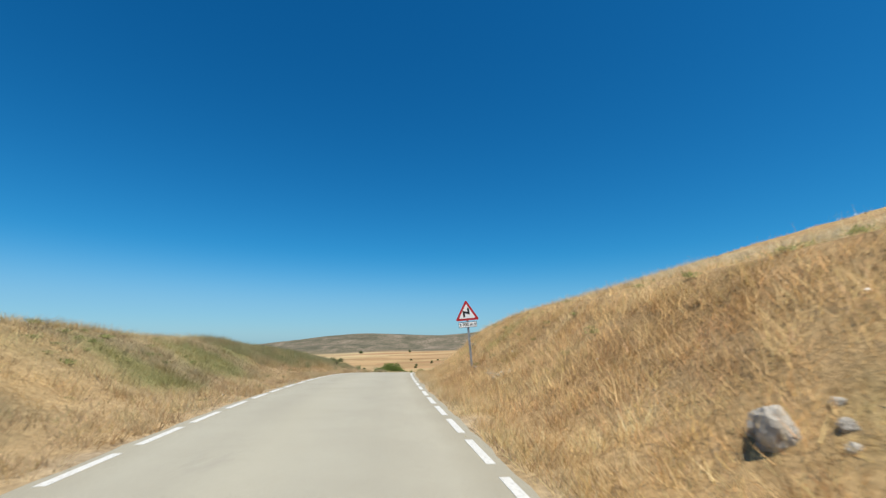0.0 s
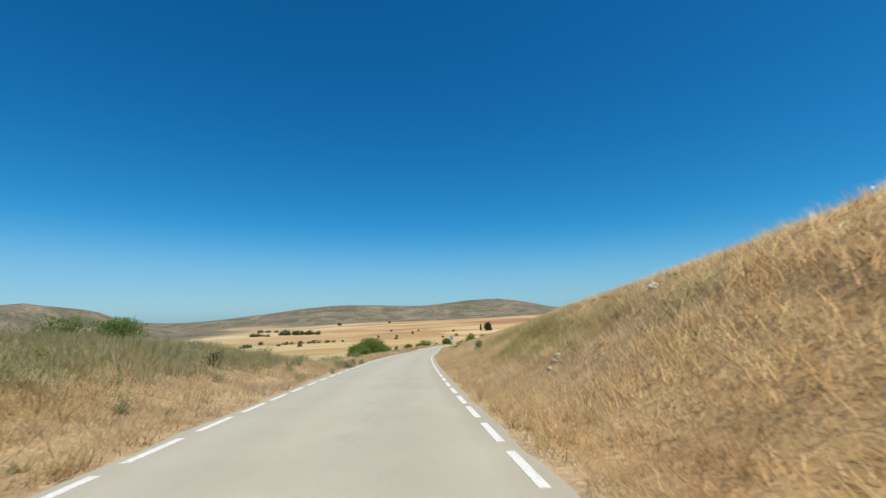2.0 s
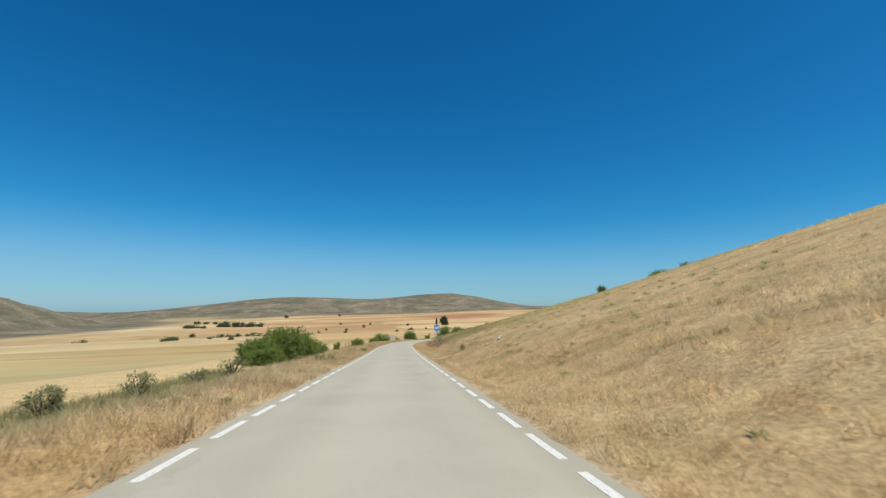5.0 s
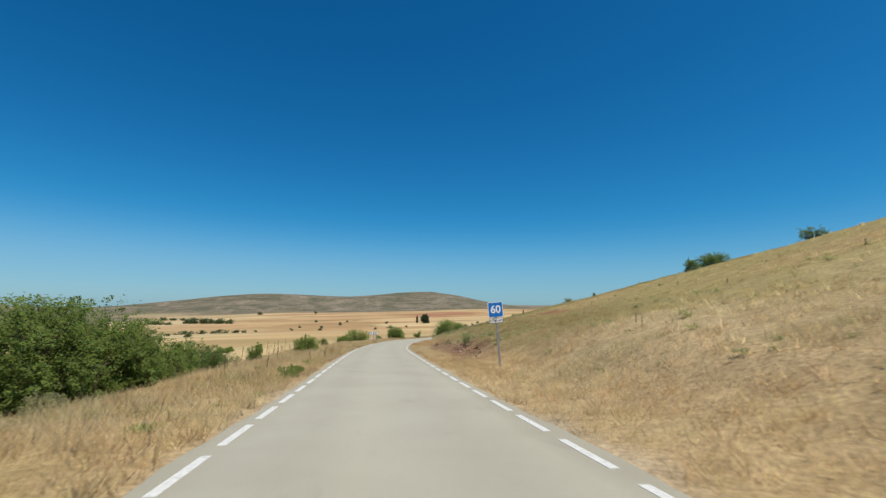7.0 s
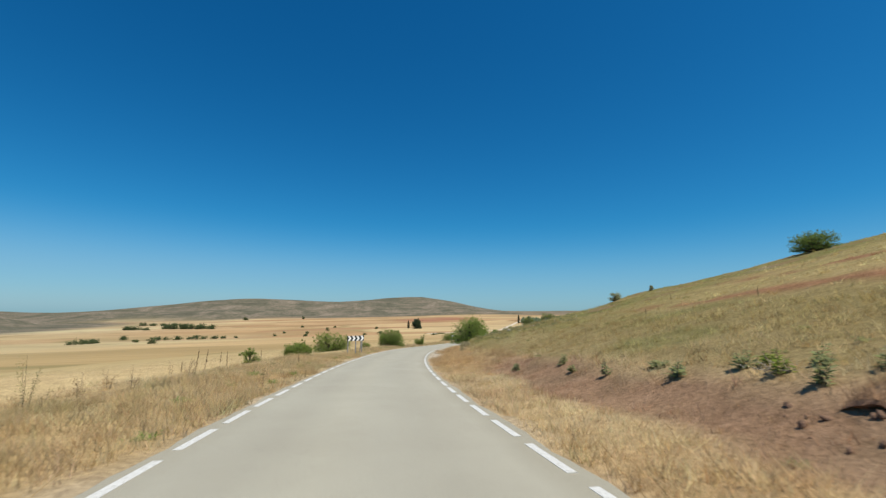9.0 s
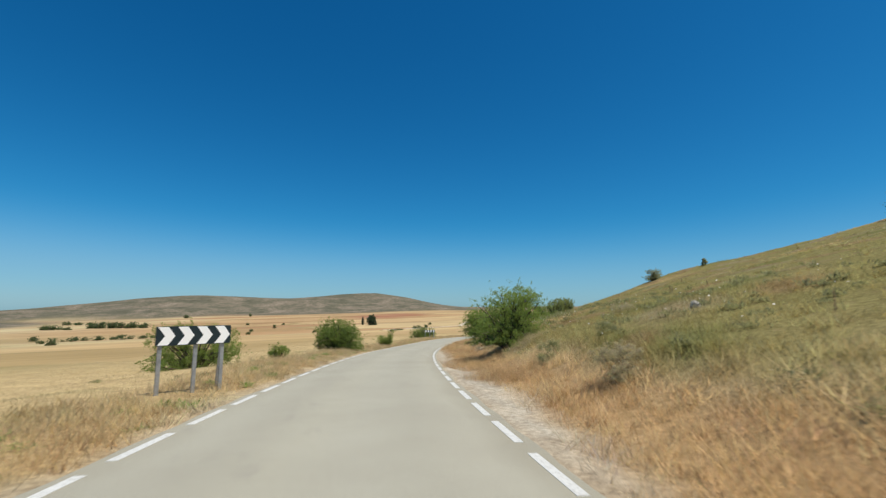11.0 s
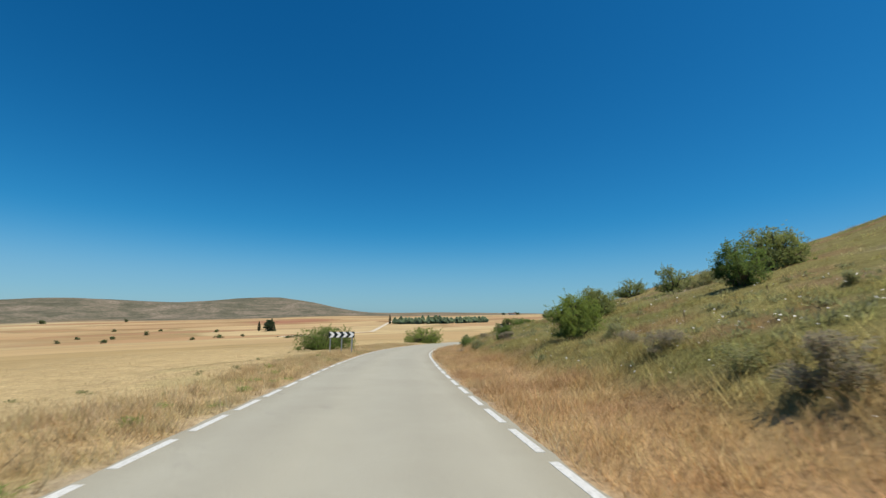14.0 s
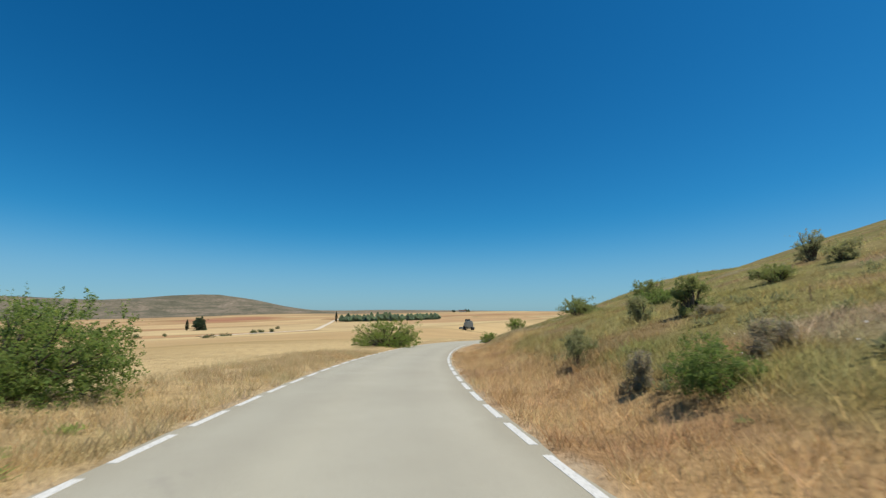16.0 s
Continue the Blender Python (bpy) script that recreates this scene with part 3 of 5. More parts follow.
    base = np.stack([x, y, z], 1)
    side = np.stack([dx, dy, 0 * dx], 1)
    tip = base + np.stack([bx, by, height * r.uniform(0.85, 1.0, k)], 1)
    verts = np.stack([base - side, base + side, tip], 1)
    faces = np.arange(k * 3).reshape(-1, 3)
    tint = np.repeat(colour[:, None, :], 3, 1)
    return verts.reshape(-1, 3), faces, tint.reshape(-1, 3)


def lawn(name, label, s0, s1, n0, n1, count, high, wide, seed, lean, tufts, minimum=0.0, spreadn=1.0):
    """Grass between two distances along and beside the road, in tufts of uneven height and ripeness."""
    r = np.random.default_rng(seed)
    t = count // tufts
    s = r.uniform(s0, s1, t)
    n = n0 + (n1 - n0) * r.uniform(0, 1, t) ** spreadn
    p, _ = on_road(s, n)
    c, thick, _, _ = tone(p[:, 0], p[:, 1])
    patch = 0.6 + 0.4 * ripple(p[:, 0], p[:, 1], 1.7, seed % 7)
    clump = np.clip(0.5 + 0.5 * ripple(p[:, 0], p[:, 1], 0.42, seed % 5 + 11) + 0.3 * ripple(p[:, 0], p[:, 1], 0.19, seed % 5 + 17), 0, 1.2)
    keep = r.uniform(0, 1, t) < thick * np.clip(patch + 0.25, minimum, 1) * np.clip(0.35 + clump, 0, 1)
    p, c, patch, clump = p[keep], c[keep], patch[keep], clump[keep]
    t = len(p)
    size = r.uniform(0.55, 1.1, t) * (0.6 + 0.3 * patch + 0.45 * clump)
    x = np.repeat(p[:, 0], tufts) + r.normal(0, 0.10 + 0.3 * high, t * tufts) * 0.6
    y = np.repeat(p[:, 1], tufts) + r.normal(0, 0.10 + 0.3 * high, t * tufts) * 0.6
    sb, nb, _ = beside(x, y)
    ok = np.abs(nb) > HALF + 0.02
    h = high * np.repeat(size, tufts) * r.uniform(0.35, 1.15, t * tufts)
    ripe = np.array(((1.0, 1.0, 1.0), (1.18, 1.22, 1.3), (0.88, 0.8, 0.7), (0.62, 0.54, 0.46)))[r.choice(4, t, p=(0.4, 0.27, 0.2, 0.13))]
    # low tufts between clumps are coloured darker, imitating shaded gaps
    c = c * ripe * (0.88 + 0.36 * clump[:, None]) * r.normal(1, 0.03, (t, 3))
    if name == "green_grass":
        c = c * 0.45 + np.array((0.29, 0.29, 0.15)) * 0.55
    if name == "feather_grass":
        c = c * 0.2 + np.array((0.66, 0.55, 0.36)) * 0.8
    col = np.repeat(c, tufts, 0) * r.uniform(0.92, 1.3, t * tufts)[:, None] * r.normal(1, 0.03, (t * tufts, 3))
    v, f, tint = blades(x[ok], y[ok], h[ok], wide * r.uniform(0.6, 1.4, ok.sum()), lean, np.clip(col[ok], 0.01, 0.9), seed + 1)
    ob = new(name, sheet(name, v, f, STEMS, tint=tint))
    return tagged(ob, label, "grass", kind="stuff")


lawn("dry_grass", "golden dry grass at the foot of the bank", -8, 70, HALF + 0.06, HALF + 4.2, 330000, 0.34, 0.010, 11, 0.95, 26)
lawn("dry_grass", "golden dry grass beside the road", 70, 150, HALF + 0.06, HALF + 3.4, 200000, 0.26, 0.010, 12, 1.0, 26)
lawn("dry_grass", "rust-gold dry grass along the bend", 150, 262, HALF + 0.06, HALF + 4.0, 380000, 0.34, 0.010, 13, 0.95, 26)
lawn("dry_grass", "dry grass up the bank", -8, 262, HALF + 3.4, HALF + 9.5, 420000, 0.30, 0.012, 20, 1.0, 24)
lawn("dry_grass", "thin straw grass on the hillside", -8, 290, HALF + 8, HALF + 30, 220000, 0.22, 0.022, 14, 1.1, 14, spreadn=1.4)
lawn("dry_grass", "thin straw grass high on the hill", 20, 300, HALF + 28, HALF + 95, 70000, 0.26, 0.055, 15, 1.0, 10)
lawn("dry_grass", "dry grass and weeds on the low bank", -8, 62, -HALF - 0.06, -HALF - 9, 380000, 0.32, 0.011, 16, 0.95, 26)
lawn("dry_grass", "golden verge grass above the fields", 60, 262, -HALF - 0.06, -HALF - 4.4, 520000, 0.36, 0.010, 17, 0.85, 26)
lawn("dry_grass", "dry grass between verge and fields", 40, 190, -HALF - 4, -HALF - 16, 130000, 0.30, 0.014, 18, 1.0, 18)
lawn("feather_grass", "pale feathery grass on the crest of the bank", -8, 84, HALF + 6.2, HALF + 18, 100000, 0.42, 0.010, 19, 0.5, 12, spreadn=1.3)
lawn("green_grass", "rank grey-green weeds below the verge", 64, 104, -HALF - 7.5, -HALF - 17, 60000, 0.55, 0.020, 21, 0.5, 16)
lawn("green_grass", "grey-green grass along the top of the low bank", 22, 56, -HALF - 2.3, -HALF - 8.5, 110000, 0.42, 0.014, 22, 0.6, 20)


def stubble(label, s0, s1, wide_n, count, seed):
    """Short cut straw standing in the field next to the verge."""
    r = np.random.default_rng(seed)
    s = r.uniform(s0, s1, count)
    n = -HALF - np.interp(s, EDGE_AT, EDGE) - wide_n * r.uniform(0, 1, count) ** 1.6
    p, _ = on_road(s, n)
    c, thick, _, _ = tone(p[:, 0], p[:, 1])
    c = c * r.uniform(0.9, 1.25, count)[:, None] * r.normal(1, 0.03, (count, 3))
    v, f, tint = blades(p[:, 0], p[:, 1], r.uniform(0.04, 0.10, count), 0.012 * r.uniform(0.7, 1.5, count), 0.8, np.clip(c, 0.01, 0.9), seed + 1)
    return tagged(new("stubble", sheet("stubble", v, f, STEMS, tint=tint)), label, "stubble", kind="stuff")


stubble("short golden stubble in the field beside the verge", 150, 262, 14, 160000, 27)


# ---------------------------------------------------------------- bushes
def leafage(r, count, w, d, h, leaf, colour, lift=0.12, lumps=14, ragged=0.3, sprays=0):
    """Leaves gathered round many twig ends inside an uneven crown. Returns corners, faces and colours."""
    th, u = r.uniform(0, 2 * np.pi, lumps), r.uniform(0, 1, lumps)
    rad = np.sqrt(r.uniform(0.05, 1, lumps))
    hz = lift + (0.98 - lift) * u ** 1.1
    shrink = np.sqrt(np.clip(1.04 - (np.abs(hz - 0.42) / 0.66) ** 2.2, 0.08, 1))
    lc = np.stack([np.cos(th) * rad * w / 2 * shrink * 0.8, np.sin(th) * rad * d / 2 * shrink * 0.8, hz * h * 0.9], 1)
    lr = r.uniform(0.13, 0.24, lumps) * min(w, 1.5 * h) * (0.8 + ragged)
    twigs = max(lumps, count // 22)
    pick = r.integers(0, lumps, twigs)
    v = r.normal(0, 1, (twigs, 3))
    v /= np.linalg.norm(v, axis=1)[:, None]
    tip = lc[pick] + v * (lr[pick] * r.uniform(0.35, 1.0, twigs) ** 0.45)[:, None] * (1, 1, 0.85)
    tip[:, 2] = np.abs(tip[:, 2] - 0.04 * h) + 0.04 * h
    own = np.repeat(np.arange(twigs), count // twigs + 1)[:count]
    reach = leaf * 3.2
    c = tip[own] + r.normal(0, 1, (count, 3)) * reach * 0.42 + v[own] * r.uniform(-2.2, 0.7, count)[:, None] * reach * 0.5
    c[:, 2] = np.maximum(c[:, 2], 0.03)
    lo, hi = np.percentile(c, 1.5, 0), np.percentile(c, 98.5, 0)
    fit = np.array([w / (hi[0] - lo[0]), d / (hi[1] - lo[1]), h * 0.96 / hi[2]])
    off = np.array([(hi[0] + lo[0]) / 2, (hi[1] + lo[1]) / 2, 0])
    c, lc = (c - off) * fit, (lc - off) * fit
    stray = np.flatnonzero((np.abs(c[:, 0]) > w * 0.53) | (np.abs(c[:, 1]) > d * 0.53) | (c[:, 2] > h * 1.02))
    stray = stray[r.uniform(0, 1, len(stray)) < 0.8]
    c[stray] = c[r.integers(0, count, len(stray))] + r.normal(0, leaf, (len(stray), 3))
    # thin shoots that stand out of the crown
    if sprays:
        k = min(count // 3, sprays * 34)
        which = r.integers(0, sprays, k)
        root = c[r.integers(0, count, sprays)]
        out = (root - (0, 0, h * 0.35)) / np.array((w / 2, (d or w) / 2, h * 0.6))
        out = out / (np.linalg.norm(out, axis=1)[:, None] + 1e-6) + r.normal(0, 0.4, (sprays, 3)) + (0, 0, 0.3)
        far = r.uniform(0.3, 1.0, sprays) * min(0.16 * w, 0.2 * h, 0.34)
        u = r.uniform(0, 1, k)
        c[:k] = root[which] + out[which] * (u * far[which])[:, None] + r.normal(0, 1, (k, 3)) * (leaf * (1.5 - 0.9 * u))[:, None] - np.stack([0 * u, 0 * u, 0.3 * u * u * far[which] * (out[which, 2] < 0.6)], 1)
        c[:k, 2] = np.maximum(c[:k, 2], 0.03)
    face = v[own] * 0.9 + r.normal(0, 0.6, (count, 3)) + (0, 0, 0.25)
    a = np.cross(face, r.normal(0, 1, (count, 3)))
    a /= np.linalg.norm(a, axis=1)[:, None] + 1e-6
    b = np.cross(face, a)
    b /= np.linalg.norm(b, axis=1)[:, None] + 1e-6
    size = leaf * r.uniform(0.6, 1.3, count)[:, None]
    verts = np.stack([c - a * size, c + b * size * 0.52, c + a * size, c - b * size * 0.52], 1)
    faces = np.arange(count * 4).reshape(-1, 4)
    warm = r.uniform(0.82, 1.2, twigs)[own]
    tint = np.asarray(colour)[None] * (warm * r.uniform(0.88, 1.12, count))[:, None] * r.normal(1, 0.05, (count, 3))
    return verts.reshape(-1, 3), faces, np.repeat(np.clip(tint, 0.004, 0.9), 4, 0), lc


def limb(bm, a, b, r0, r1, sides=5):
    a, b = Vector(a), Vector(b)
    m = (b - a).to_track_quat("Z", "Y").to_matrix()
    rings = []
    for p, rad in ((a, r0), ((a + b) / 2 + m @ Vector((r0 * 0.8, r0 * 0.5, 0)), (r0 + r1) / 2), (b, r1)):
        rings.append([bm.verts.new(p + m @ Vector((math.cos(k * 2 * math.pi / sides) * rad, math.sin(k * 2 * math.pi / sides) * rad, 0))) for k in range(sides)])
    for lo, up in zip(rings, rings[1:]):
        for k in range(sides):
            bm.faces.new((lo[k], lo[(k + 1) % sides], up[(k + 1) % sides], up[k]))


THICKET, FRESH, DEEP, GREY_GREEN, DUSTY = (0.15, 0.20, 0.055), (0.185, 0.235, 0.062), (0.13, 0.18, 0.055), (0.25, 0.25, 0.135), (0.36, 0.31, 0.21)


def bush(name, label, x, y, w, h, count, leaf, colour, seed, depth=None, lift=0.04, wood=1.0, lumps=14, ragged=0.3, sink=0.05, category="bush", group="", sprays=0):
    r = np.random.default_rng(seed)
    z = float(ground(np.array([x]), np.array([y]))[0]) - sink
    thing = new(name)
    thing.location = (x, y, z)
    v, f, tint, lc = leafage(r, count, w, depth or w, h, leaf, colour, lift, lumps, ragged, sprays)
    crown = new("crown", sheet("crown", v, f, LEAVES, tint=tint))
    crown.parent = thing
    bm = bmesh.new()
    thick = (0.012 * h + 0.012) * wood
    for k, p in enumerate(lc):
        foot = Vector((p[0] * 0.12 + r.normal(0, 0.02) * w, p[1] * 0.12 + r.normal(0, 0.02) * w, -0.1))
        knee = Vector((p[0] * 0.55, p[1] * 0.55, p[2] * 0.55))
        limb(bm, foot, knee, thick * 1.6, thick)
        limb(bm, knee, p, thick, thick * 0.35)
        for _ in range(2):
            limb(bm, knee.lerp(Vector(p), 0.5), Vector(p) + Vector(r.normal(0, 0.09, 3)) * min(w, h), thick * 0.5, thick * 0.2, 4)
    part("stem_frame", bm, BARK, thing)
    return tagged(thing, label, category, group)


HAW = (0.185, 0.245, 0.066)
SCRUB = "grey-green thorny scrub on the dry bank"
FIELDBUSH = "dark green bush standing in the stubble field"
HILLBUSH = "round green bush on the dry hillside"
HILL_LEAF = (0.19, 0.215, 0.085)
MAUVE = (0.27, 0.235, 0.18)
DARK_SCRUB = "dark grey-brown half-dead scrub on the slope"
SAGE = (0.23, 0.255, 0.14)
THISTLE = "grey-green thistle growing along the red cut"
BUSHES = [  # name, label, x, y, width, height, leaves, leaf size, colour
    ("tree", "broad green tree behind the low bank", -55.0, 111.0, 7.6, 10.4, 22000, 0.14, DEEP),
    ("tree", "broad green tree behind the low bank", -62.5, 108.0, 8.0, 11.0, 18000, 0.14, DEEP),
    ("bush", "green bush below the road bank", -47.0, 112.0, 5.0, 2.4, 4000, 0.11, DEEP),
    ("bush", "small green bush in the field edge", -74.0, 157.0, 3.0, 2.2, 1500, 0.08, DEEP),
    ("bush", "large domed green bush below the verge", -12.7, 115.4, 4.4, 3.25, 26000, 0.075, THICKET),
    ("bush", "spreading green bush below the verge", -14.3, 113.6, 4.0, 2.3, 20000, 0.075, THICKET),
    ("bush", "low spreading green bush below the verge", -13.4, 110.9, 3.2, 1.5, 14000, 0.07, THICKET),
    ("bush", "rounded green bush below the verge", -11.5, 117.6, 3.4, 2.6, 18000, 0.07, THICKET),
    ("bush", "low rounded green bush below the verge", -10.9, 119.9, 2.6, 1.7, 12000, 0.07, THICKET),
    ("bush", "small upright green bush beside the field", -8.5, 127.4, 0.8, 1.0, 2200, 0.05, FRESH),
    ("bush", "low grey-green weeds under the bushes", -10.2, 112.6, 2.0, 0.5, 4200, 0.035, GREY_GREEN),
    ("bush", "low grey-green weeds under the bushes", -10.9, 110.4, 1.8, 0.45, 3600, 0.035, GREY_GREEN),
    ("bush", "leafy green weeds in the dry verge", -5.1, 114.2, 0.7, 0.42, 2200, 0.03, FRESH),
    ("bush", "leafy green weeds in the dry verge", -5.0, 115.3, 0.55, 0.36, 1500, 0.03, FRESH),
    ("bush", "low dark green bush below the verge", -11.0, 124.4, 3.0, 1.6, 9000, 0.06, DEEP),
    ("bush", "grey-green weeds below the verge", -10.8, 127.6, 2.6, 0.8, 4000, 0.045, GREY_GREEN),
    ("bush", "small green bush in the field edge", -14.3, 145.0, 1.3, 0.6, 2000, 0.06, FRESH),
    ("bush", "small green bush below the verge", -6.2, 156.0, 0.9, 0.8, 1500, 0.05, FRESH),
    ("bush", "low yellow-green bush above the field", -6.2, 133.0, 1.6, 1.1, 4000, 0.06, FRESH),
    ("bush", "low green bush on the grassy verge", -4.0, 160.4, 1.7, 0.9, 5000, 0.06, FRESH),
    ("bush", "green roadside bush behind the chevron board", -2.1, 178.6, 3.6, 2.0, 12000, 0.055, FRESH),
    ("bush", "small yellow-green weed bush on the verge", 1.5, 179.6, 1.0, 0.75, 1500, 0.05, FRESH),
    ("bush", "big round green hawthorn bush on the verge", 5.25, 188.5, 3.1, 2.3, 32000, 0.044, THICKET),
    ("bush", "dark green bush behind the chevron board", 25.0, 238.8, 4.3, 1.95, 20000, 0.05, THICKET),
    ("bush", "wide green bush at the bend of the road", 46.0, 262.5, 5.4, 2.2, 9000, 0.08, FRESH),
    ("bush", "tall green hawthorn overhanging the bank", 11.8, 174.7, 3.3, 2.8, 26000, 0.045, HAW),
    ("bush", "tall green hawthorn on the bank", 18.9, 195.3, 3.2, 2.55, 24000, 0.05, HAW),
    ("bush", HILLBUSH, 77.0, 190.5, 6.2, 3.4, 9000, 0.13, DEEP),
    ("bush", HILLBUSH, 37.0, 148.0, 1.6, 1.5, 4000, 0.06, DEEP),
    ("bush", HILLBUSH, 96.0, 191.0, 1.6, 1.2, 1500, 0.10, DEEP),
    ("bush", HILLBUSH, 61.0, 128.0, 1.5, 1.1, 1500, 0.07, DEEP),
    ("bush", HILLBUSH, 72.0, 129.0, 1.7, 1.3, 1500, 0.08, DEEP),
    ("bush", HILLBUSH, 54.0, 147.0, 2.8, 1.6, 2500, 0.08, DEEP),
    ("bush", "rounded grey-green shrub on the cut bank", 0.8, 59.7, 0.6, 0.7, 4500, 0.026, (0.30, 0.33, 0.20)),
    ("bush", "small grey-green shrub in the straw", 2.1, 100.3, 0.5, 0.55, 1200, 0.03, GREY_GREEN),
    ("bush", "grey-green weeds at the verge", -6.5, 96.3, 0.6, 0.45, 1300, 0.03, GREY_GREEN),
    ("bush", "grey-green weeds at the verge", -7.0, 94.9, 0.7, 0.5, 1500, 0.03, GREY_GREEN),
    ("bush", "grey dead-looking low shrub beside the road", -7.0, 53.1, 0.75, 0.45, 3000, 0.025, DUSTY),
    ("bush", "brown dry weed clump beside the road", -7.2, 56.6, 0.4, 0.5, 900, 0.025, DUSTY),
    ("bush", "brown dry weed clump beside the road", -7.6, 58.2, 0.35, 0.45, 700, 0.025, DUSTY),
    ("bush", "brown dry weed clump beside the road", -6.9, 57.8, 0.4, 0.35, 700, 0.025, DUSTY),
    ("bush", "grey-green weeds on the field side", -8.1, 64.8, 0.6, 0.5, 1200, 0.03, GREY_GREEN),
    ("bush", "grey-green weeds on the field side", -15.0, 74.0, 1.7, 1.3, 2500, 0.05, GREY_GREEN),
    ("bush", "grey-green weeds on the field side", -12.5, 68.0, 1.2, 0.8, 1800, 0.04, GREY_GREEN),
    ("bush", "grey-green weeds on the low bank", -9.6, 43.0, 0.6, 0.6, 1200, 0.03, GREY_GREEN),
    ("bush", SCRUB, 13.6, 181.3, 1.0, 0.7, 3000, 0.028, GREY_GREEN),
    ("bush", SCRUB, 13.4, 179.3, 0.6, 0.5, 1500, 0.028, GREY_GREEN),
    ("bush", SCRUB, 9.2, 166.5, 0.9, 0.75, 3000, 0.028, GREY_GREEN),
    ("bush", SCRUB, 8.1, 162.0, 1.2, 0.9, 4000, 0.026, DUSTY),
    ("bush", SCRUB, 10.2, 165.3, 0.7, 0.5, 1500, 0.028, GREY_GREEN),
    ("bush", SCRUB, 20.0, 184.6, 1.8, 0.6, 3000, 0.035, GREY_GREEN),
    ("bush", SCRUB, 14.6, 170.0, 1.0, 0.6, 2000, 0.035, DUSTY),
    ("bush", HILLBUSH, 27.2, 196.1, 1.9, 1.7, 8000, 0.05, FRESH),
    ("bush", HILLBUSH, 37.0, 209.8, 2.4, 1.8, 9000, 0.06, FRESH),
    ("bush", HILLBUSH, 49.5, 207.0, 1.9, 1.6, 4000, 0.06, GREY_GREEN),
    ("bush", SCRUB, 28.7, 204.0, 1.0, 0.55, 2600, 0.03, GREY_GREEN),
    ("bush", DARK_SCRUB, 21.2, 201.7, 1.1, 0.85, 4000, 0.028, MAUVE),
    ("bush", DARK_SCRUB, 23.3, 205.4, 0.9, 0.6, 2600, 0.028, MAUVE),
    ("bush", SCRUB, 21.9, 203.1, 0.8, 0.5, 2200, 0.028, GREY_GREEN),
    # clump added in place of the hawthorn's shadow on the bank
    ("bush", DARK_SCRUB, 18.0, 195.9, 0.8, 0.5, 2400, 0.026, MAUVE),
    ("bush", DARK_SCRUB, 17.2, 192.7, 0.9, 0.45, 2400, 0.026, MAUVE),
    ("bush", SCRUB, 16.3, 190.1, 0.55, 0.45, 1800, 0.026, SAGE),
    ("bush", DARK_SCRUB, 16.2, 189.4, 0.7, 0.4, 2000, 0.026, MAUVE),
    ("bush", SCRUB, 15.7, 188.3, 0.7, 0.55, 2200, 0.026, SAGE),
    ("bush", DARK_SCRUB, 15.2, 187.0, 0.9, 0.45, 2600, 0.026, MAUVE),
    ("bush", DARK_SCRUB, 15.0, 186.0, 0.8, 0.45, 2400, 0.026, MAUVE),
    ("bush", DARK_SCRUB, 24.2, 206.9, 0.8, 0.5, 2000, 0.026, MAUVE),
    ("bush", SCRUB, 15.9, 187.4, 0.8, 0.5, 2200, 0.026, GREY_GREEN),
    ("bush", DARK_SCRUB, 12.9, 180.2, 0.9, 0.45, 2400, 0.026, MAUVE),
    ("bush", DARK_SCRUB, 20.0, 199.2, 0.8, 0.5, 2200, 0.026, MAUVE),
    ("bush", SCRUB, 18.9, 198.0, 0.7, 0.45, 1800, 0.026, GREY_GREEN),
    ("bush", "rounded green thorn bush on the slope", 27.1, 211.8, 1.65, 1.6, 14000, 0.036, FRESH),
    ("bush", HILLBUSH, 38.6, 215.8, 1.7, 1.4, 5000, 0.05, FRESH),
    ("bush", HILLBUSH, 31.6, 214.8, 1.5, 1.35, 6000, 0.05, FRESH),
    ("bush", SCRUB, 35.5, 212.1, 1.8, 1.0, 4500, 0.04, GREY_GREEN),
    ("bush", HILLBUSH, 32.6, 208.9, 1.7, 1.7, 7000, 0.05, DEEP),
    ("bush", SCRUB, 32.7, 224.0, 0.95, 0.8, 3000, 0.03, GREY_GREEN),
    ("bush", HILLBUSH, 37.8, 222.3, 1.0, 0.85, 3000, 0.045, FRESH),
    ("bush", HILLBUSH, 31.5, 222.1, 0.95, 0.95, 4500, 0.035, DEEP),
    ("bush", DARK_SCRUB, 30.9, 221.1, 0.9, 0.8, 3500, 0.028, MAUVE),
    ("bush", HILLBUSH, 36.3, 221.7, 0.85, 1.35, 4500, 0.04, DEEP),
    ("bush", HILLBUSH, 42.7, 222.1, 2.2, 1.2, 6000, 0.05, FRESH),
    ("bush", HILLBUSH, 47.7, 231.9, 1.0, 0.8, 2500, 0.045, GREY_GREEN),
    ("bush", HILLBUSH, 44.8, 233.0, 1.2, 0.6, 2500, 0.045, FRESH),
    ("bush", HILLBUSH, 45.0, 237.2, 1.7, 0.6, 3000, 0.05, DEEP),
    ("bush", SCRUB, 31.0, 224.1, 1.1, 0.7, 3000, 0.03, GREY_GREEN),
    ("bush", DARK_SCRUB, 30.2, 219.7, 0.45, 0.4, 1400, 0.026, MAUVE),
    ("bush", HILLBUSH, 40.6, 235.3, 0.85, 0.85, 2600, 0.04, GREY_GREEN),
    ("bush", HILLBUSH, 53.5, 242.8, 1.9, 1.2, 4000, 0.055, FRESH),
    ("bush", HILLBUSH, 40.1, 233.4, 1.0, 1.1, 4500, 0.04, FRESH),
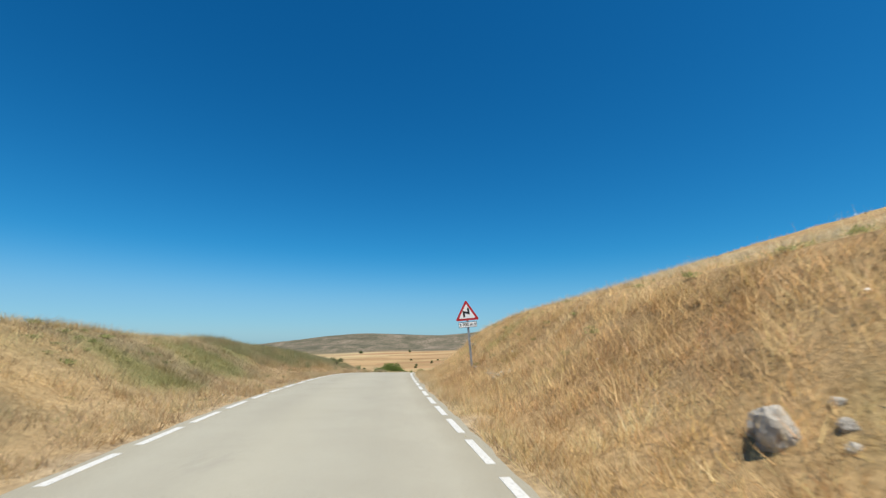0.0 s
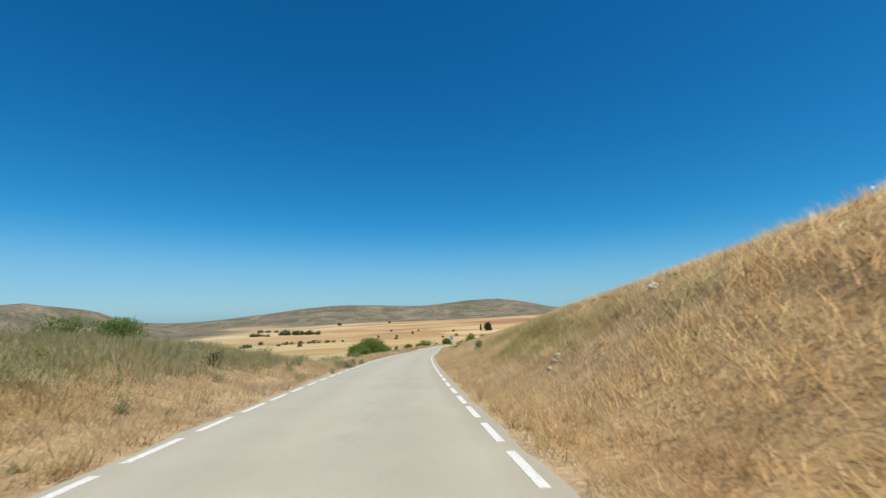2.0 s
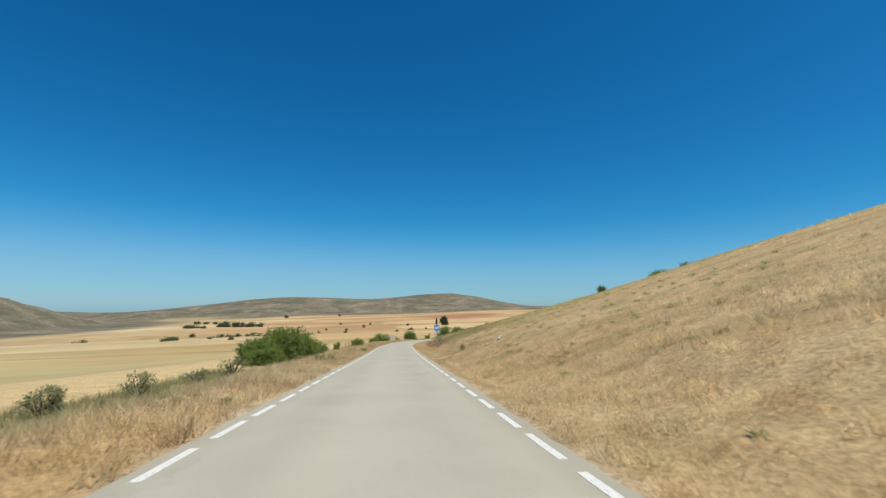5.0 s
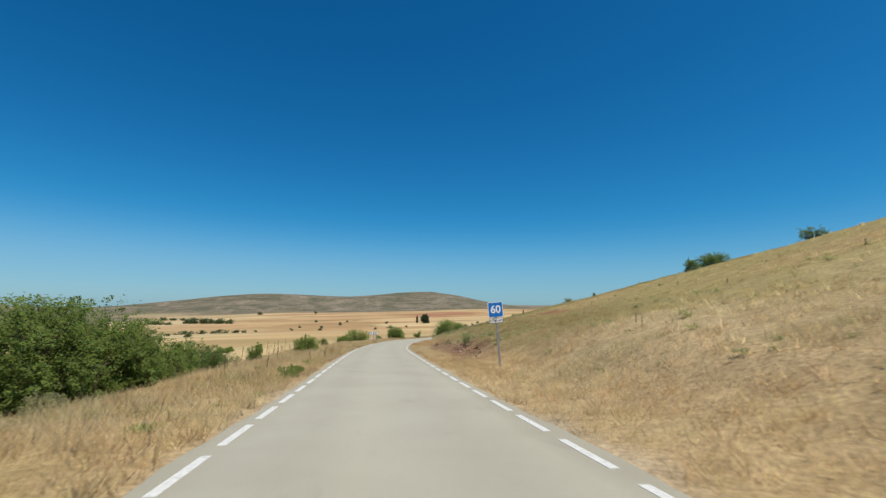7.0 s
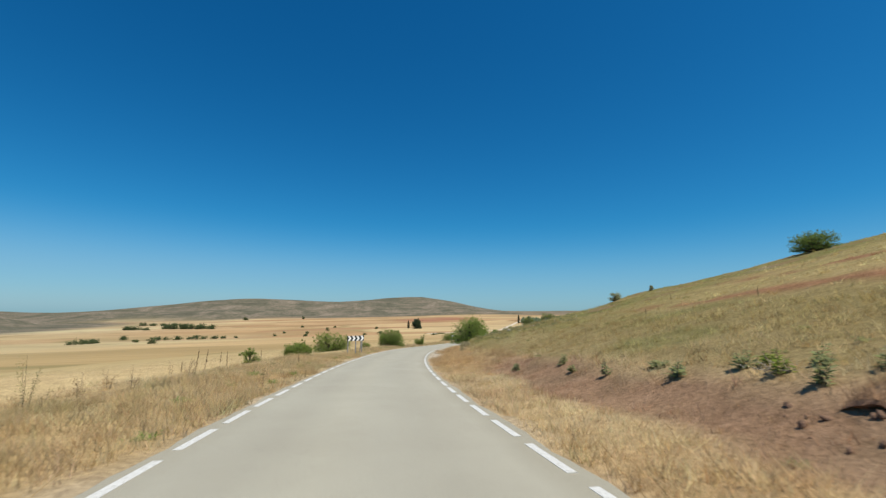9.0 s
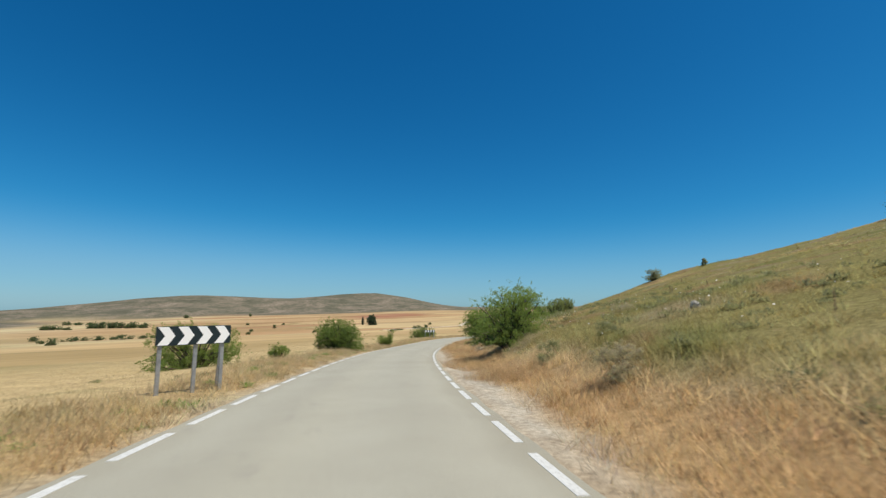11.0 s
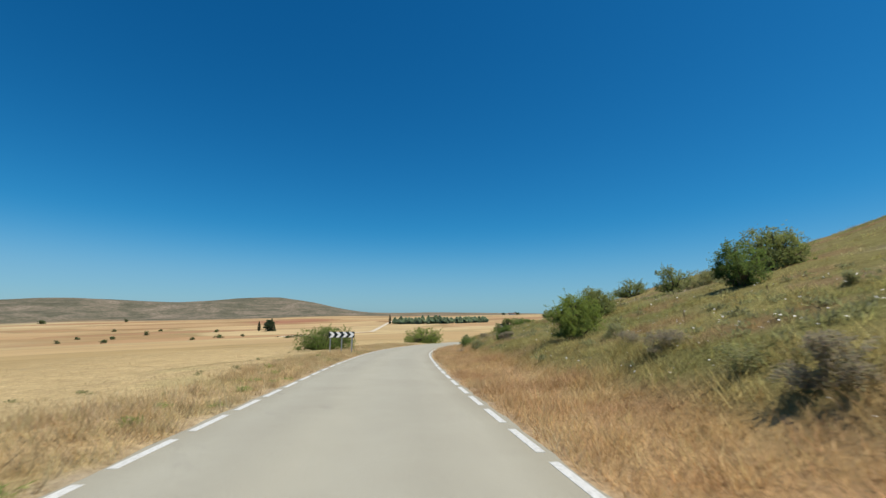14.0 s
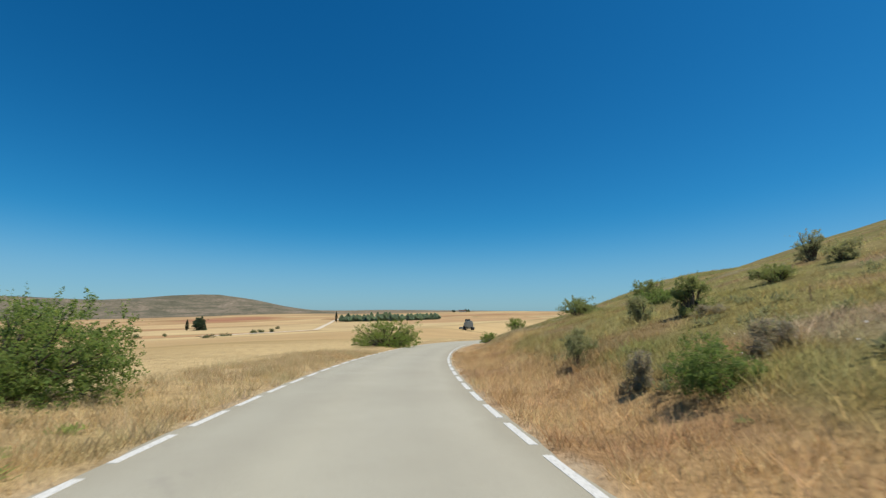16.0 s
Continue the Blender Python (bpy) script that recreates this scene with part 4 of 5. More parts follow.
    ("bush", HILLBUSH, 49.9, 233.5, 1.1, 1.25, 2000, 0.045, GREY_GREEN),
    ("bush", HILLBUSH, 50.5, 245.6, 2.2, 1.15, 4500, 0.055, FRESH),
    ("bush", DARK_SCRUB, 34.4, 231.5, 0.7, 0.95, 3500, 0.028, MAUVE),
    ("bush", SCRUB, 33.9, 230.0, 1.6, 1.05, 6000, 0.03, DEEP),
    ("bush", DARK_SCRUB, 34.9, 229.6, 0.7, 0.7, 2600, 0.028, MAUVE),
    ("bush", SCRUB, 36.1, 234.2, 0.9, 1.25, 4000, 0.03, GREY_GREEN),
    ("bush", DARK_SCRUB, 39.6, 232.7, 0.9, 0.45, 2000, 0.028, MAUVE),
    ("bush", "yellow-green bush beside the far bend", 57.5, 262.5, 1.9, 1.0, 2500, 0.06, FRESH),
    ("bush", "yellow-green bush beside the far bend", 54.5, 255.5, 1.5, 1.0, 2200, 0.06, FRESH),
    ("bush", SCRUB, 26.0, 209.0, 0.9, 0.6, 2400, 0.028, GREY_GREEN),
    ("bush", DARK_SCRUB, 19.2, 182.0, 1.5, 0.65, 4000, 0.03, GREY_GREEN),
    ("bush", HILLBUSH, 54.4, 203.0, 0.85, 1.0, 2000, 0.05, GREY_GREEN),
]
for x, y, w, h in ((-17.5, 83.0, 1.3, 0.9), (-21.0, 81.0, 1.6, 1.0), (-15.2, 86.0, 1.2, 1.1), (-14.6, 91.5, 1.4, 1.2), (-13.8, 96.5, 1.2, 0.9), (-13.2, 101.0, 1.6, 1.2), (-19.0, 88.0, 1.2, 0.8)):
    BUSHES.append(("bush", "grey-green weeds on the field side", x, y, w, h, 2600, 0.045, GREY_GREEN))
for k, row in enumerate(BUSHES):
    name, label, x, y, w, h, count, leaf, colour = row
    big = count >= 9000
    scrub = label in (SCRUB, DARK_SCRUB)
    colour = HILL_LEAF if label == HILLBUSH and colour == FRESH else colour
    w, h = (w * 0.85, h * 0.8) if scrub else (w, h)
    bush(name, label, x, y, w, h, int(count * (2.4 if big else 2.2)), leaf * (0.6 if big else 0.62), colour, 100 + k, sprays=0 if scrub or name == "tree" else int(14 + min(120, 14 * w * h)), ragged=0.75 if scrub else 0.5, wood=0.35 if scrub else 1.0, lift=0.16 if "hawthorn on the bank" in label else 0.04, sink=0.1 if scrub else 0.05, lumps=(7 if scrub else 14) + int(min(80, 6 * w * h)), category=name)


def shoots(name, label, category, x, y, lean, tall, wide, stems, leaf, colour, seed, group=""):
    """Slender stems fanning up from one foot, each clothed in small narrow leaves."""
    r = np.random.default_rng(seed)
    thing = new(name)
    thing.location = (x, y, float(ground(np.array([x]), np.array([y]))[0]) - 0.03)
    bm = bmesh.new()
    vs, tint = [], []
    for k in range(stems):
        h = tall * r.uniform(0.45, 1.0)
        way = r.uniform(0, 2 * math.pi)
        foot = np.array((math.cos(way), math.sin(way), 0)) * wide * 0.10
        tip = np.array((math.cos(way) * wide * 0.6 * r.uniform(0.2, 1) + lean[0] * h, math.sin(way) * wide * 0.6 * r.uniform(0.2, 1) + lean[1] * h, h))
        limb(bm, foot, tip, 0.003 + 0.003 * tall, 0.0015, 3)
        m = int(30 + 110 * h)
        u = r.uniform(0.12, 1.0, m)
        bow = np.array((math.cos(way), math.sin(way), -0.25)) * wide * 0.2 * r.uniform(0.2, 1.3)
        root = foot + (tip - foot) * u[:, None] + bow * (u * u)[:, None] + r.normal(0, leaf * 1.9, (m, 3)) * (1.25 - 0.6 * u[:, None])
        out = r.normal(0, 1, (m, 3)) * (1, 1, 0.5) + (0, 0, 0.8)
        out /= np.linalg.norm(out, axis=1)[:, None]
        side = np.cross(out, r.normal(0, 1, (m, 3)))
        side /= np.linalg.norm(side, axis=1)[:, None] + 1e-6
        long = leaf * r.uniform(0.8, 1.9, (m, 1))
        vs.append(np.stack([root, root + out * long * 0.5 + side * long * 0.15, root + out * long, root + out * long * 0.5 - side * long * 0.15], 1).reshape(-1, 3))
        tint.append(np.repeat(np.asarray(colour)[None] * r.uniform(0.75, 1.25) * r.uniform(0.8, 1.2, m)[:, None], 4, 0))
    part("stem_frame", bm, BARK, thing)
    v = np.concatenate(vs)
    v[:, 2] = np.maximum(v[:, 2], 0.01)
    leaves = new("leaves", sheet("leaves", v, np.arange(len(v)).reshape(-1, 4), LEAVES, tint=np.concatenate(tint)))
    leaves.parent = thing
    return tagged(thing, label, category, group)


shoots("shrub", "slender green shrub with upright plumed shoots", "shrub", 11.15, 202.4, (0.0, 0.0), 1.15, 1.4, 90, 0.05, FRESH, 1201)
shoots("shrub", "tall leaning green shoot beside a slender shrub", "shrub", 11.5, 202.3, (0.16, -0.08), 1.75, 0.55, 24, 0.05, FRESH, 1202)
shoots("shrub", "feathery green shrub growing on the red cut", "shrub", 4.55, 130.0, (0.0, 0.0), 1.1, 0.8, 34, 0.03, (0.24, 0.27, 0.12), 1203)
WEED = "upright grey-green weed on the dry roadside bank"
for k, (x, y, tall, wide, stems) in enumerate((
    (-8.9, 50.4, 0.6, 0.5, 9), (-9.2, 51.6, 0.5, 0.4, 8), (-8.3, 46.7, 0.6, 0.4, 8), (-7.35, 51.9, 0.75, 0.45, 10), (-7.5, 58.2, 0.4, 0.45, 8), (-6.85, 48.2, 0.25, 0.2, 6), (-6.85, 58.0, 0.35, 0.3, 6),
    (-10.4, 50.6, 0.6, 0.5, 8), (-11.2, 52.2, 0.6, 0.5, 8), (-9.4, 48.0, 0.5, 0.5, 8), (-8.2, 65.2, 0.45, 0.4, 8), (-9.9, 72.9, 1.0, 0.9, 14), (-10.6, 70.4, 0.7, 0.6, 10), (-9.6, 62.0, 0.6, 0.5, 8),
    (-10.6, 58.6, 0.7, 0.6, 9), (-12.0, 61.0, 0.8, 0.7, 10), (-11.8, 66.0, 0.7, 0.7, 10), (-12.6, 69.0, 0.9, 0.8, 12), (-13.3, 75.0, 0.9, 0.8, 12), (-11.2, 76.4, 0.8, 0.7, 10),
    (-8.5, 40.9, 0.4, 0.35, 7), (-8.1, 36.0, 0.35, 0.35, 7), (-8.6, 30.5, 0.45, 0.4, 8), (-7.2, 44.0, 0.4, 0.35, 7))):
    shoots("weed", WEED, "weed", x, y, (0.05, 0.0), tall, wide, stems, 0.03 + 0.012 * tall, GREY_GREEN if k % 3 else SAGE, 1210 + k, "verge weeds")


def thistle(x, y, spread, h, colour, seed):
    """Stems with long, drooping, jagged leaves."""
    r = np.random.default_rng(seed)
    plant_ob = new("thistle")
    plant_ob.location = (x, y, float(ground(np.array([x]), np.array([y]))[0]) - 0.02)
    vs, tint = [], []
    for _ in range(r.integers(2, 5)):
        bm = bmesh.new()
        foot = np.array([r.normal(0, spread * 0.15), r.normal(0, spread * 0.15), 0.0])
        tip = foot + (r.normal(0, spread * 0.2), r.normal(0, spread * 0.2), h * r.uniform(0.6, 1.1))
        limb(bm, foot, tip, 0.008, 0.004, 5)
        part("stem", bm, BARK, plant_ob)
        k = 34
        u, way = r.uniform(0.02, 1.0, k), r.uniform(0, 2 * np.pi, k)
        long = spread * r.uniform(0.3, 0.6, k) * (1.1 - 0.75 * u)
        root = foot + (tip - foot) * u[:, None]
        out = np.stack([np.cos(way), np.sin(way), r.uniform(-0.1, 0.7, k)], 1)
        side = np.stack([-np.sin(way), np.cos(way), r.normal(0, 0.3, k)], 1)
        mid, end = root + out * long[:, None] * 0.5, root + out * long[:, None] - (0, 0, 0.03)
        wide = (long * 0.17)[:, None] * side
        vs.append(np.stack([root, mid + wide, end, mid - wide], 1).reshape(-1, 3))
        tint.append(np.repeat(np.asarray(colour)[None] * r.uniform(0.75, 1.3, k)[:, None], 4, 0))
    v = np.concatenate(vs)
    v[:, 2] = np.maximum(v[:, 2], 0.01)
    leaves = new("leaves", sheet("leaves", v, np.arange(len(v)).reshape(-1, 4), LEAVES, tint=np.concatenate(tint)))
    leaves.parent = plant_ob
    return tagged(plant_ob, THISTLE, "thistle", "thistles along the cut")


for k, (x, y, spread, h, colour) in enumerate((
    (5.6, 134.0, 0.5, 0.4, SAGE),
    (5.2, 135.2, 0.6, 0.35, SAGE),
    (5.3, 133.1, 0.45, 0.5, FRESH),
    (5.6, 131.8, 0.5, 0.35, SAGE),
    (5.0, 132.2, 0.4, 0.5, SAGE),
    (5.9, 130.6, 0.5, 0.4, SAGE),
    (6.1, 129.3, 0.6, 0.35, SAGE),
    (5.1, 137.5, 0.4, 0.4, SAGE),
    (5.4, 140.5, 0.5, 0.45, SAGE),
    (4.9, 143.0, 0.4, 0.4, SAGE),
    (4.6, 130.4, 0.3, 0.35, SAGE),
    (4.4, 128.6, 0.35, 0.3, DUSTY),
    (5.8, 132.9, 0.5, 0.4, SAGE), (5.7, 133.6, 0.4, 0.3, FRESH), (6.2, 131.2, 0.5, 0.35, SAGE), (5.5, 136.2, 0.5, 0.3, SAGE), (6.4, 130.0, 0.4, 0.3, SAGE), (5.1, 139.2, 0.4, 0.3, SAGE), (6.6, 128.4, 0.5, 0.4, SAGE))):
    thistle(x, y, spread * 0.8, h * 0.8, colour, 1300 + k)
# ---------------------------------------------------------------- out in the fields
def lone(x, y, w, h, seed, colour=(0.10, 0.12, 0.055), label=FIELDBUSH, group="field bushes", name="bush", category="bush", count=260):
    return bush(name, label, x, y, w, h, count, 0.11 * min(w, h * 1.4) + 0.02, colour, seed, lift=0.05, lumps=6 + int(w), sink=0.1, group=group, category=category)


for k, (x, y, w, h) in enumerate([(-218, 672, 8.5, 4.9), (-100.8, 411.8, 4.0, 3.3), (-322, 640, 13, 3.8), (-279, 1622, 15, 10), (-112, 1600, 9, 8.5), (-17.6, 756, 4.8, 4.5),
                                  (-70, 661, 4.2, 2.6), (-35.6, 618, 4.2, 3.0), (46, 771, 4.8, 3.2), (54, 407, 4.6, 1.5), (115, 580, 4.4, 3.0), (133, 621, 4.0, 3.3), (-67, 719, 3.6, 2.5),
                                  (-39, 696, 3.8, 2.8), (41, 646, 8.5, 2.3), (60.6, 653, 3.0, 2.4), (-10, 859, 4.2, 2.8), (42, 656, 4.3, 2.7), (68, 452, 5.0, 1.6), (96, 520, 4.4, 2.6), (20, 560, 3.2, 2.2),
                                  (-150, 520, 4.0, 2.4), (-60, 900, 5.0, 3.4), (160, 700, 4.4, 3.0)]):
    lone(x, y, w, h, 300 + k)


def hedge(a, b, count, w, h, seed, group):
    r = np.random.default_rng(seed)
    for k in range(count):
        u = (k + r.uniform(0.1, 0.9)) / count
        size = r.uniform(0.55, 1.3)
        lone(a[0] + (b[0] - a[0]) * u + r.normal(0, w * 0.3), a[1] + (b[1] - a[1]) * u + r.normal(0, w * 0.3), w * size, h * size, seed + 1 + k,
             (0.085, 0.11, 0.05), "dark green bush in a field hedgerow", group, count=200)


hedge((-296, 1000), (-196, 930), 16, 11, 7.5, 400, "far hedgerow")
hedge((-352, 985), (-292, 958), 8, 10, 5.5, 430, "far hedgerow")
hedge((-188, 642), (-104, 644), 13, 7, 3.6, 450, "near hedgerow")
hedge((-166, 470), (-196, 560), 7, 6, 3.0, 480, "field edge hedgerow")
hedge((-420, 1250), (-330, 1180), 9, 12, 6, 500, "far hedgerow")


def tall_tree(name, label, w, h, seed, colour, count=700):
    """A narrow tree: trunk, limbs and a long crown."""
    r = np.random.default_rng(seed)
    tree = new(name)
    u = r.uniform(0.08, 1, count)
    th = r.uniform(0, 2 * np.pi, count)
    rad = w / 2 * np.sqrt(r.uniform(0.1, 1, count)) * np.clip(np.sin(np.pi * u ** 0.7), 0.12, 1) * (0.75 + 0.25 * np.sin(7 * u + 3 * th))
    c = np.stack([np.cos(th) * rad, np.sin(th) * rad, u * h], 1)
    a, b = r.normal(0, 1, (count, 3)), r.normal(0, 1, (count, 3))
    a /= np.linalg.norm(a, axis=1)[:, None]
    b = np.cross(a, b)
    b /= np.linalg.norm(b, axis=1)[:, None]
    size = (0.10 * w + 0.12) * r.uniform(0.7, 1.4, count)[:, None]
    v = np.stack([c - a * size, c + b * size * 0.5, c + a * size, c - b * size * 0.5], 1).reshape(-1, 3)
    tint = np.repeat(np.asarray(colour)[None] * r.uniform(0.6, 1.35, count)[:, None], 4, 0)
    crown = new("crown", sheet("crown", v, np.arange(count * 4).reshape(-1, 4), LEAVES, tint=tint))
    crown.parent = tree
    bm = bmesh.new()
    limb(bm, (0, 0, -0.5), (0, 0, h * 0.8), 0.016 * h, 0.005 * h, 6)
    for k in range(7):
        z = h * (0.15 + 0.09 * k)
        limb(bm, (0, 0, z), (math.cos(k * 2.4) * w * 0.36, math.sin(k * 2.4) * w * 0.36, z + h * 0.12), 0.006 * h, 0.002 * h, 4)
    part("trunk", bm, BARK, tree)
    return tagged(tree, label, "tree")


def plant(tree, x, y):
    tree.location = (x, y, float(ground(np.array([x]), np.array([y]))[0]))
    return tree


lone(97.0, 746.0, 11.0, 12.5, 600, (0.055, 0.075, 0.045), "round dark green tree alone in the fields", "", "tree", "tree", 900)
plant(tall_tree("cypress", "narrow dark cypress beside a poplar in the fields", 4.4, 10.5, 601, (0.06, 0.072, 0.045), 500), 87.0, 752)
plant(tall_tree("cypress", "tall narrow dark cypress beside the farm track", 4.6, 13.5, 602, (0.06, 0.072, 0.045), 500), 266.0, 812)
kinds = [tall_tree("poplar", "dark green poplar in a long planted row", 11.0, 8.5, 610, (0.22, 0.29, 0.21)),
         tall_tree("poplar", "dark green poplar in a long planted row", 12.0, 7.4, 611, (0.23, 0.30, 0.21)),
         tall_tree("poplar", "dark green poplar in a long planted row", 9.0, 11.0, 612, (0.21, 0.27, 0.19))]
r = np.random.default_rng(620)
spots = [(277 + 22 * u, 818 - 55 * u) for u in np.linspace(0, 1, 13)] + [(305 + 20 * u, 778 - 25 * u) for u in np.linspace(0, 1, 12)] + [(340 + 58 * u, 764 + 8 * u) for u in np.linspace(0, 1, 15)]
for k, (x, y) in enumerate(spots):
    x, y = x + r.normal(0, 1.5), y + r.normal(0, 4)
    z = float(ground(np.array([x]), np.array([y]))[0])
    if k < 3:
        tree = kinds[k]
        tree.location = (x, y, z)
    else:
        tree = copy_thing(kinds[2 if 13 <= k < 22 and k % 2 else k % 2], pose(x, y, z, 0, 0, 40 * k))
    tagged(tree, group="poplar row")


# the pale farm track up to the cypress
def make_track():
    pts = np.array([(60, 470), (120, 545), (180, 647), (232, 756), (275, 845), (330, 950), (420, 1080)], float)
    u = np.linspace(0, len(pts) - 1, 220)
    x, y = np.interp(u, np.arange(len(pts)), pts[:, 0]), np.interp(u, np.arange(len(pts)), pts[:, 1])
    for _ in range(30):
        x[1:-1], y[1:-1] = (x[:-2] + 2 * x[1:-1] + x[2:]) / 4, (y[:-2] + 2 * y[1:-1] + y[2:]) / 4
    h = np.stack([np.gradient(x), np.gradient(y)], 1)
    h /= np.linalg.norm(h, axis=1)[:, None]
    rows = []
    for off in (-2.6, -1.3, 0.0, 1.3, 2.6):
        px, py = x + h[:, 1] * off, y - h[:, 0] * off
        rows.append(np.stack([px, py, ground(px, py) + 0.55 - 0.12 * abs(off)], 1))
    v = np.stack(rows, 1).reshape(-1, 3)
    n = Nodes("track_dust", 0.95)
    n.colour(n.ramp(n.noise(0.3, 5, 0.6), (0.3, (0.50, 0.42, 0.31)), (0.7, (0.66, 0.58, 0.45))))
    ob = new("dirt_track", sheet("dirt_track", v, grid_faces(len(x), 5)[:, ::-1], n.mat))
    return tagged(ob, "pale dusty farm track climbing through the fields", "track", kind="structure")


make_track()


# a harvester at work, and a low white farmhouse on the skyline
def harvester(x, y, turn):
    body_paint, cab_glass, dark = painted("harvester_paint", (0.30, 0.32, 0.30), 0.5), painted("cab_glass", (0.06, 0.08, 0.09), 0.15), painted("tyre_rubber", (0.03, 0.03, 0.03), 0.8)
    machine = new("harvester")
    bm = bmesh.new()
    box(bm, (5.2, 2.6, 1.5), (0, 0, 1.9), bevel=0.15)
    box(bm, (3.0, 2.3, 0.7), (-0.6, 0, 2.9), bevel=0.15)
    part("body", bm, body_paint, machine)
    part("cab", box(bmesh.new(), (1.4, 1.8, 1.6), (2.2, 0, 3.0), bevel=0.12), cab_glass, machine)
    bm = box(bmesh.new(), (1.2, 5.6, 0.7), (4.2, 0, 0.7), bevel=0.1)
    box(bm, (1.8, 0.9, 0.6), (3.1, 0, 1.2), pose(0, 0, 0, 0, 25, 0), bevel=0.08)
    part("header", bm, body_paint, machine)
    for wx, rad in ((1.6, 0.85), (-1.9, 0.55)):
        for side in (-1, 1):
            bm = bmesh.new()
            bmesh.ops.create_cone(bm, cap_ends=True, segments=20, radius1=rad, radius2=rad, depth=0.5, matrix=pose(wx, side * 1.35, rad, 90, 0, 0))
            bmesh.ops.bevel(bm, geom=[e for e in bm.edges if len(e.link_faces) == 2 and e.calc_face_angle() > 1.0], offset=0.1, segments=2, affect="EDGES")
            part("wheel", bm, dark, machine)
    machine.matrix_basis = pose(x, y, float(ground(np.array([x]), np.array([y]))[0]), 0, 0, turn)
    return tagged(machine, "grey combine harvester working in a stubble field", "harvester")


harvester(129.0, 357.0, 60)


def farmhouse(x, y, turn):
    wall_mat, roof_mat, hole = painted("limewash", (0.62, 0.58, 0.52), 0.9), painted("roof_clay", (0.30, 0.15, 0.10), 0.9), painted("dark_opening", (0.03, 0.03, 0.03), 0.6)
    house = new("farmhouse")
    part("wall", box(bmesh.new(), (24, 8, 4.6), (0, 0, 2.0), bevel=0.05), wall_mat, house)
    bm = bmesh.new()
    v = [bm.verts.new(p) for p in ((-12.5, -4.5, 4.2), (12.5, -4.5, 4.2), (12.5, 4.5, 4.2), (-12.5, 4.5, 4.2), (-12.5, 0, 6.6), (12.5, 0, 6.6))]
    for f in ((0, 1, 5, 4), (2, 3, 4, 5), (0, 4, 3), (1, 2, 5), (3, 2, 1, 0)):
        bm.faces.new([v[i] for i in f])
    bmesh.ops.solidify(bm, geom=bm.faces[:], thickness=-0.2)
    part("roof", bm, roof_mat, house)
    for k in range(4):
        part("window", box(bmesh.new(), (1.4, 0.16, 1.5), (-8 + 5 * k, -4.02, 2.6), bevel=0.02), hole, house)
    house.matrix_basis = pose(x, y, float(ground(np.array([x]), np.array([y]))[0]), 0, 0, turn)
    return tagged(house, "long low white farmhouse on the far rise", "house")


farmhouse(964, 1455, -35)
for k, (x, y, w, h) in enumerate([(985, 1462, 16, 10), (918, 1440, 12, 7), (1002, 1470, 9, 8)]):
    lone(x, y, w, h, 700 + k, (0.05, 0.06, 0.03), "dark tree beside the far farmhouse", "farmhouse trees", "tree", "tree")
# ---------------------------------------------------------------- stones, flowers and stalks
def rock(label, x, y, w, h, seed, up=0.0):
    bm = bmesh.new()
    bmesh.ops.create_icosphere(bm, subdivisions=3, radius=0.5)
    r = random.Random(seed)
    off = Vector((r.uniform(0, 50), r.uniform(0, 50), r.uniform(0, 50)))
    for v in bm.verts:
        k = 1 + 0.45 * noise.noise(v.co * 2.1 + off) + 0.16 * noise.noise(v.co * 6 + off)
        v.co = Vector((v.co.x * w * k, v.co.y * w * k * 0.85, v.co.z * h * 1.5 * k))
        v.co.z = round(v.co.z / (h * 0.16)) * h * 0.05 + v.co.z * 0.69
    ob = part("rock", bm, ROCK, None)
    ob.location = (x, y, float(ground(np.array([x]), np.array([y]))[0]) + h * 0.22 + up)
    ob.rotation_euler = (r.uniform(-0.3, 0.3), r.uniform(-0.3, 0.3), r.uniform(0, 6))
    return tagged(ob, label, "rock")


GREY_ROCK, PALE_ROCK = "rough grey limestone boulder in dry grass", "small pale limestone on the dry bank"
for k, (label, x, y, w, h) in enumerate([(GREY_ROCK, 2.72, 4.05, 0.36, 0.30), (GREY_ROCK, 2.78, 4.25, 0.30, 0.18), (PALE_ROCK, 3.04, 3.7, 0.16, 0.08), (PALE_ROCK, 3.2, 3.95, 0.12, 0.07), (PALE_ROCK, 2.9, 3.5, 0.10, 0.06), (PALE_ROCK, 1.2, 17.75, 0.15, 0.08),
                                         (PALE_ROCK, 0.95, 17.5, 0.18, 0.08), (PALE_ROCK, 2.9, 96.7, 0.22, 0.21), (PALE_ROCK, 2.5, 97.1, 0.17, 0.09), (PALE_ROCK, 3.1, 97.4, 0.11, 0.08), (GREY_ROCK, 3.95, 97.5, 0.36, 0.19), (PALE_ROCK, 4.3, 98.4, 0.26, 0.15), (PALE_ROCK, 2.3, 38.3, 0.32, 0.14),
                                         (PALE_ROCK, 2.6, 38.9, 0.22, 0.10), (PALE_ROCK, 4.6, 126.0, 0.16, 0.09), (PALE_ROCK, 5.3, 124.6, 0.2, 0.1), (PALE_ROCK, 3.6, 127.6, 0.14, 0.08), (PALE_ROCK, 12.5, 164.5, 0.35, 0.18), (PALE_ROCK, 0.3, 39.7, 0.2, 0.12), (PALE_ROCK, 0.1, 39.4, 0.16, 0.1), (PALE_ROCK, 0.5, 40.1, 0.18, 0.1), (PALE_ROCK, 1.6, 12.9, 0.22, 0.12), (PALE_ROCK, 1.75, 12.6, 0.16, 0.1), (PALE_ROCK, 1.4, 13.1, 0.14, 0.08)]):
    rock(label, x, y, w, h, 900 + k)


def scatter(s0, s1, n0, n1, count, seed):
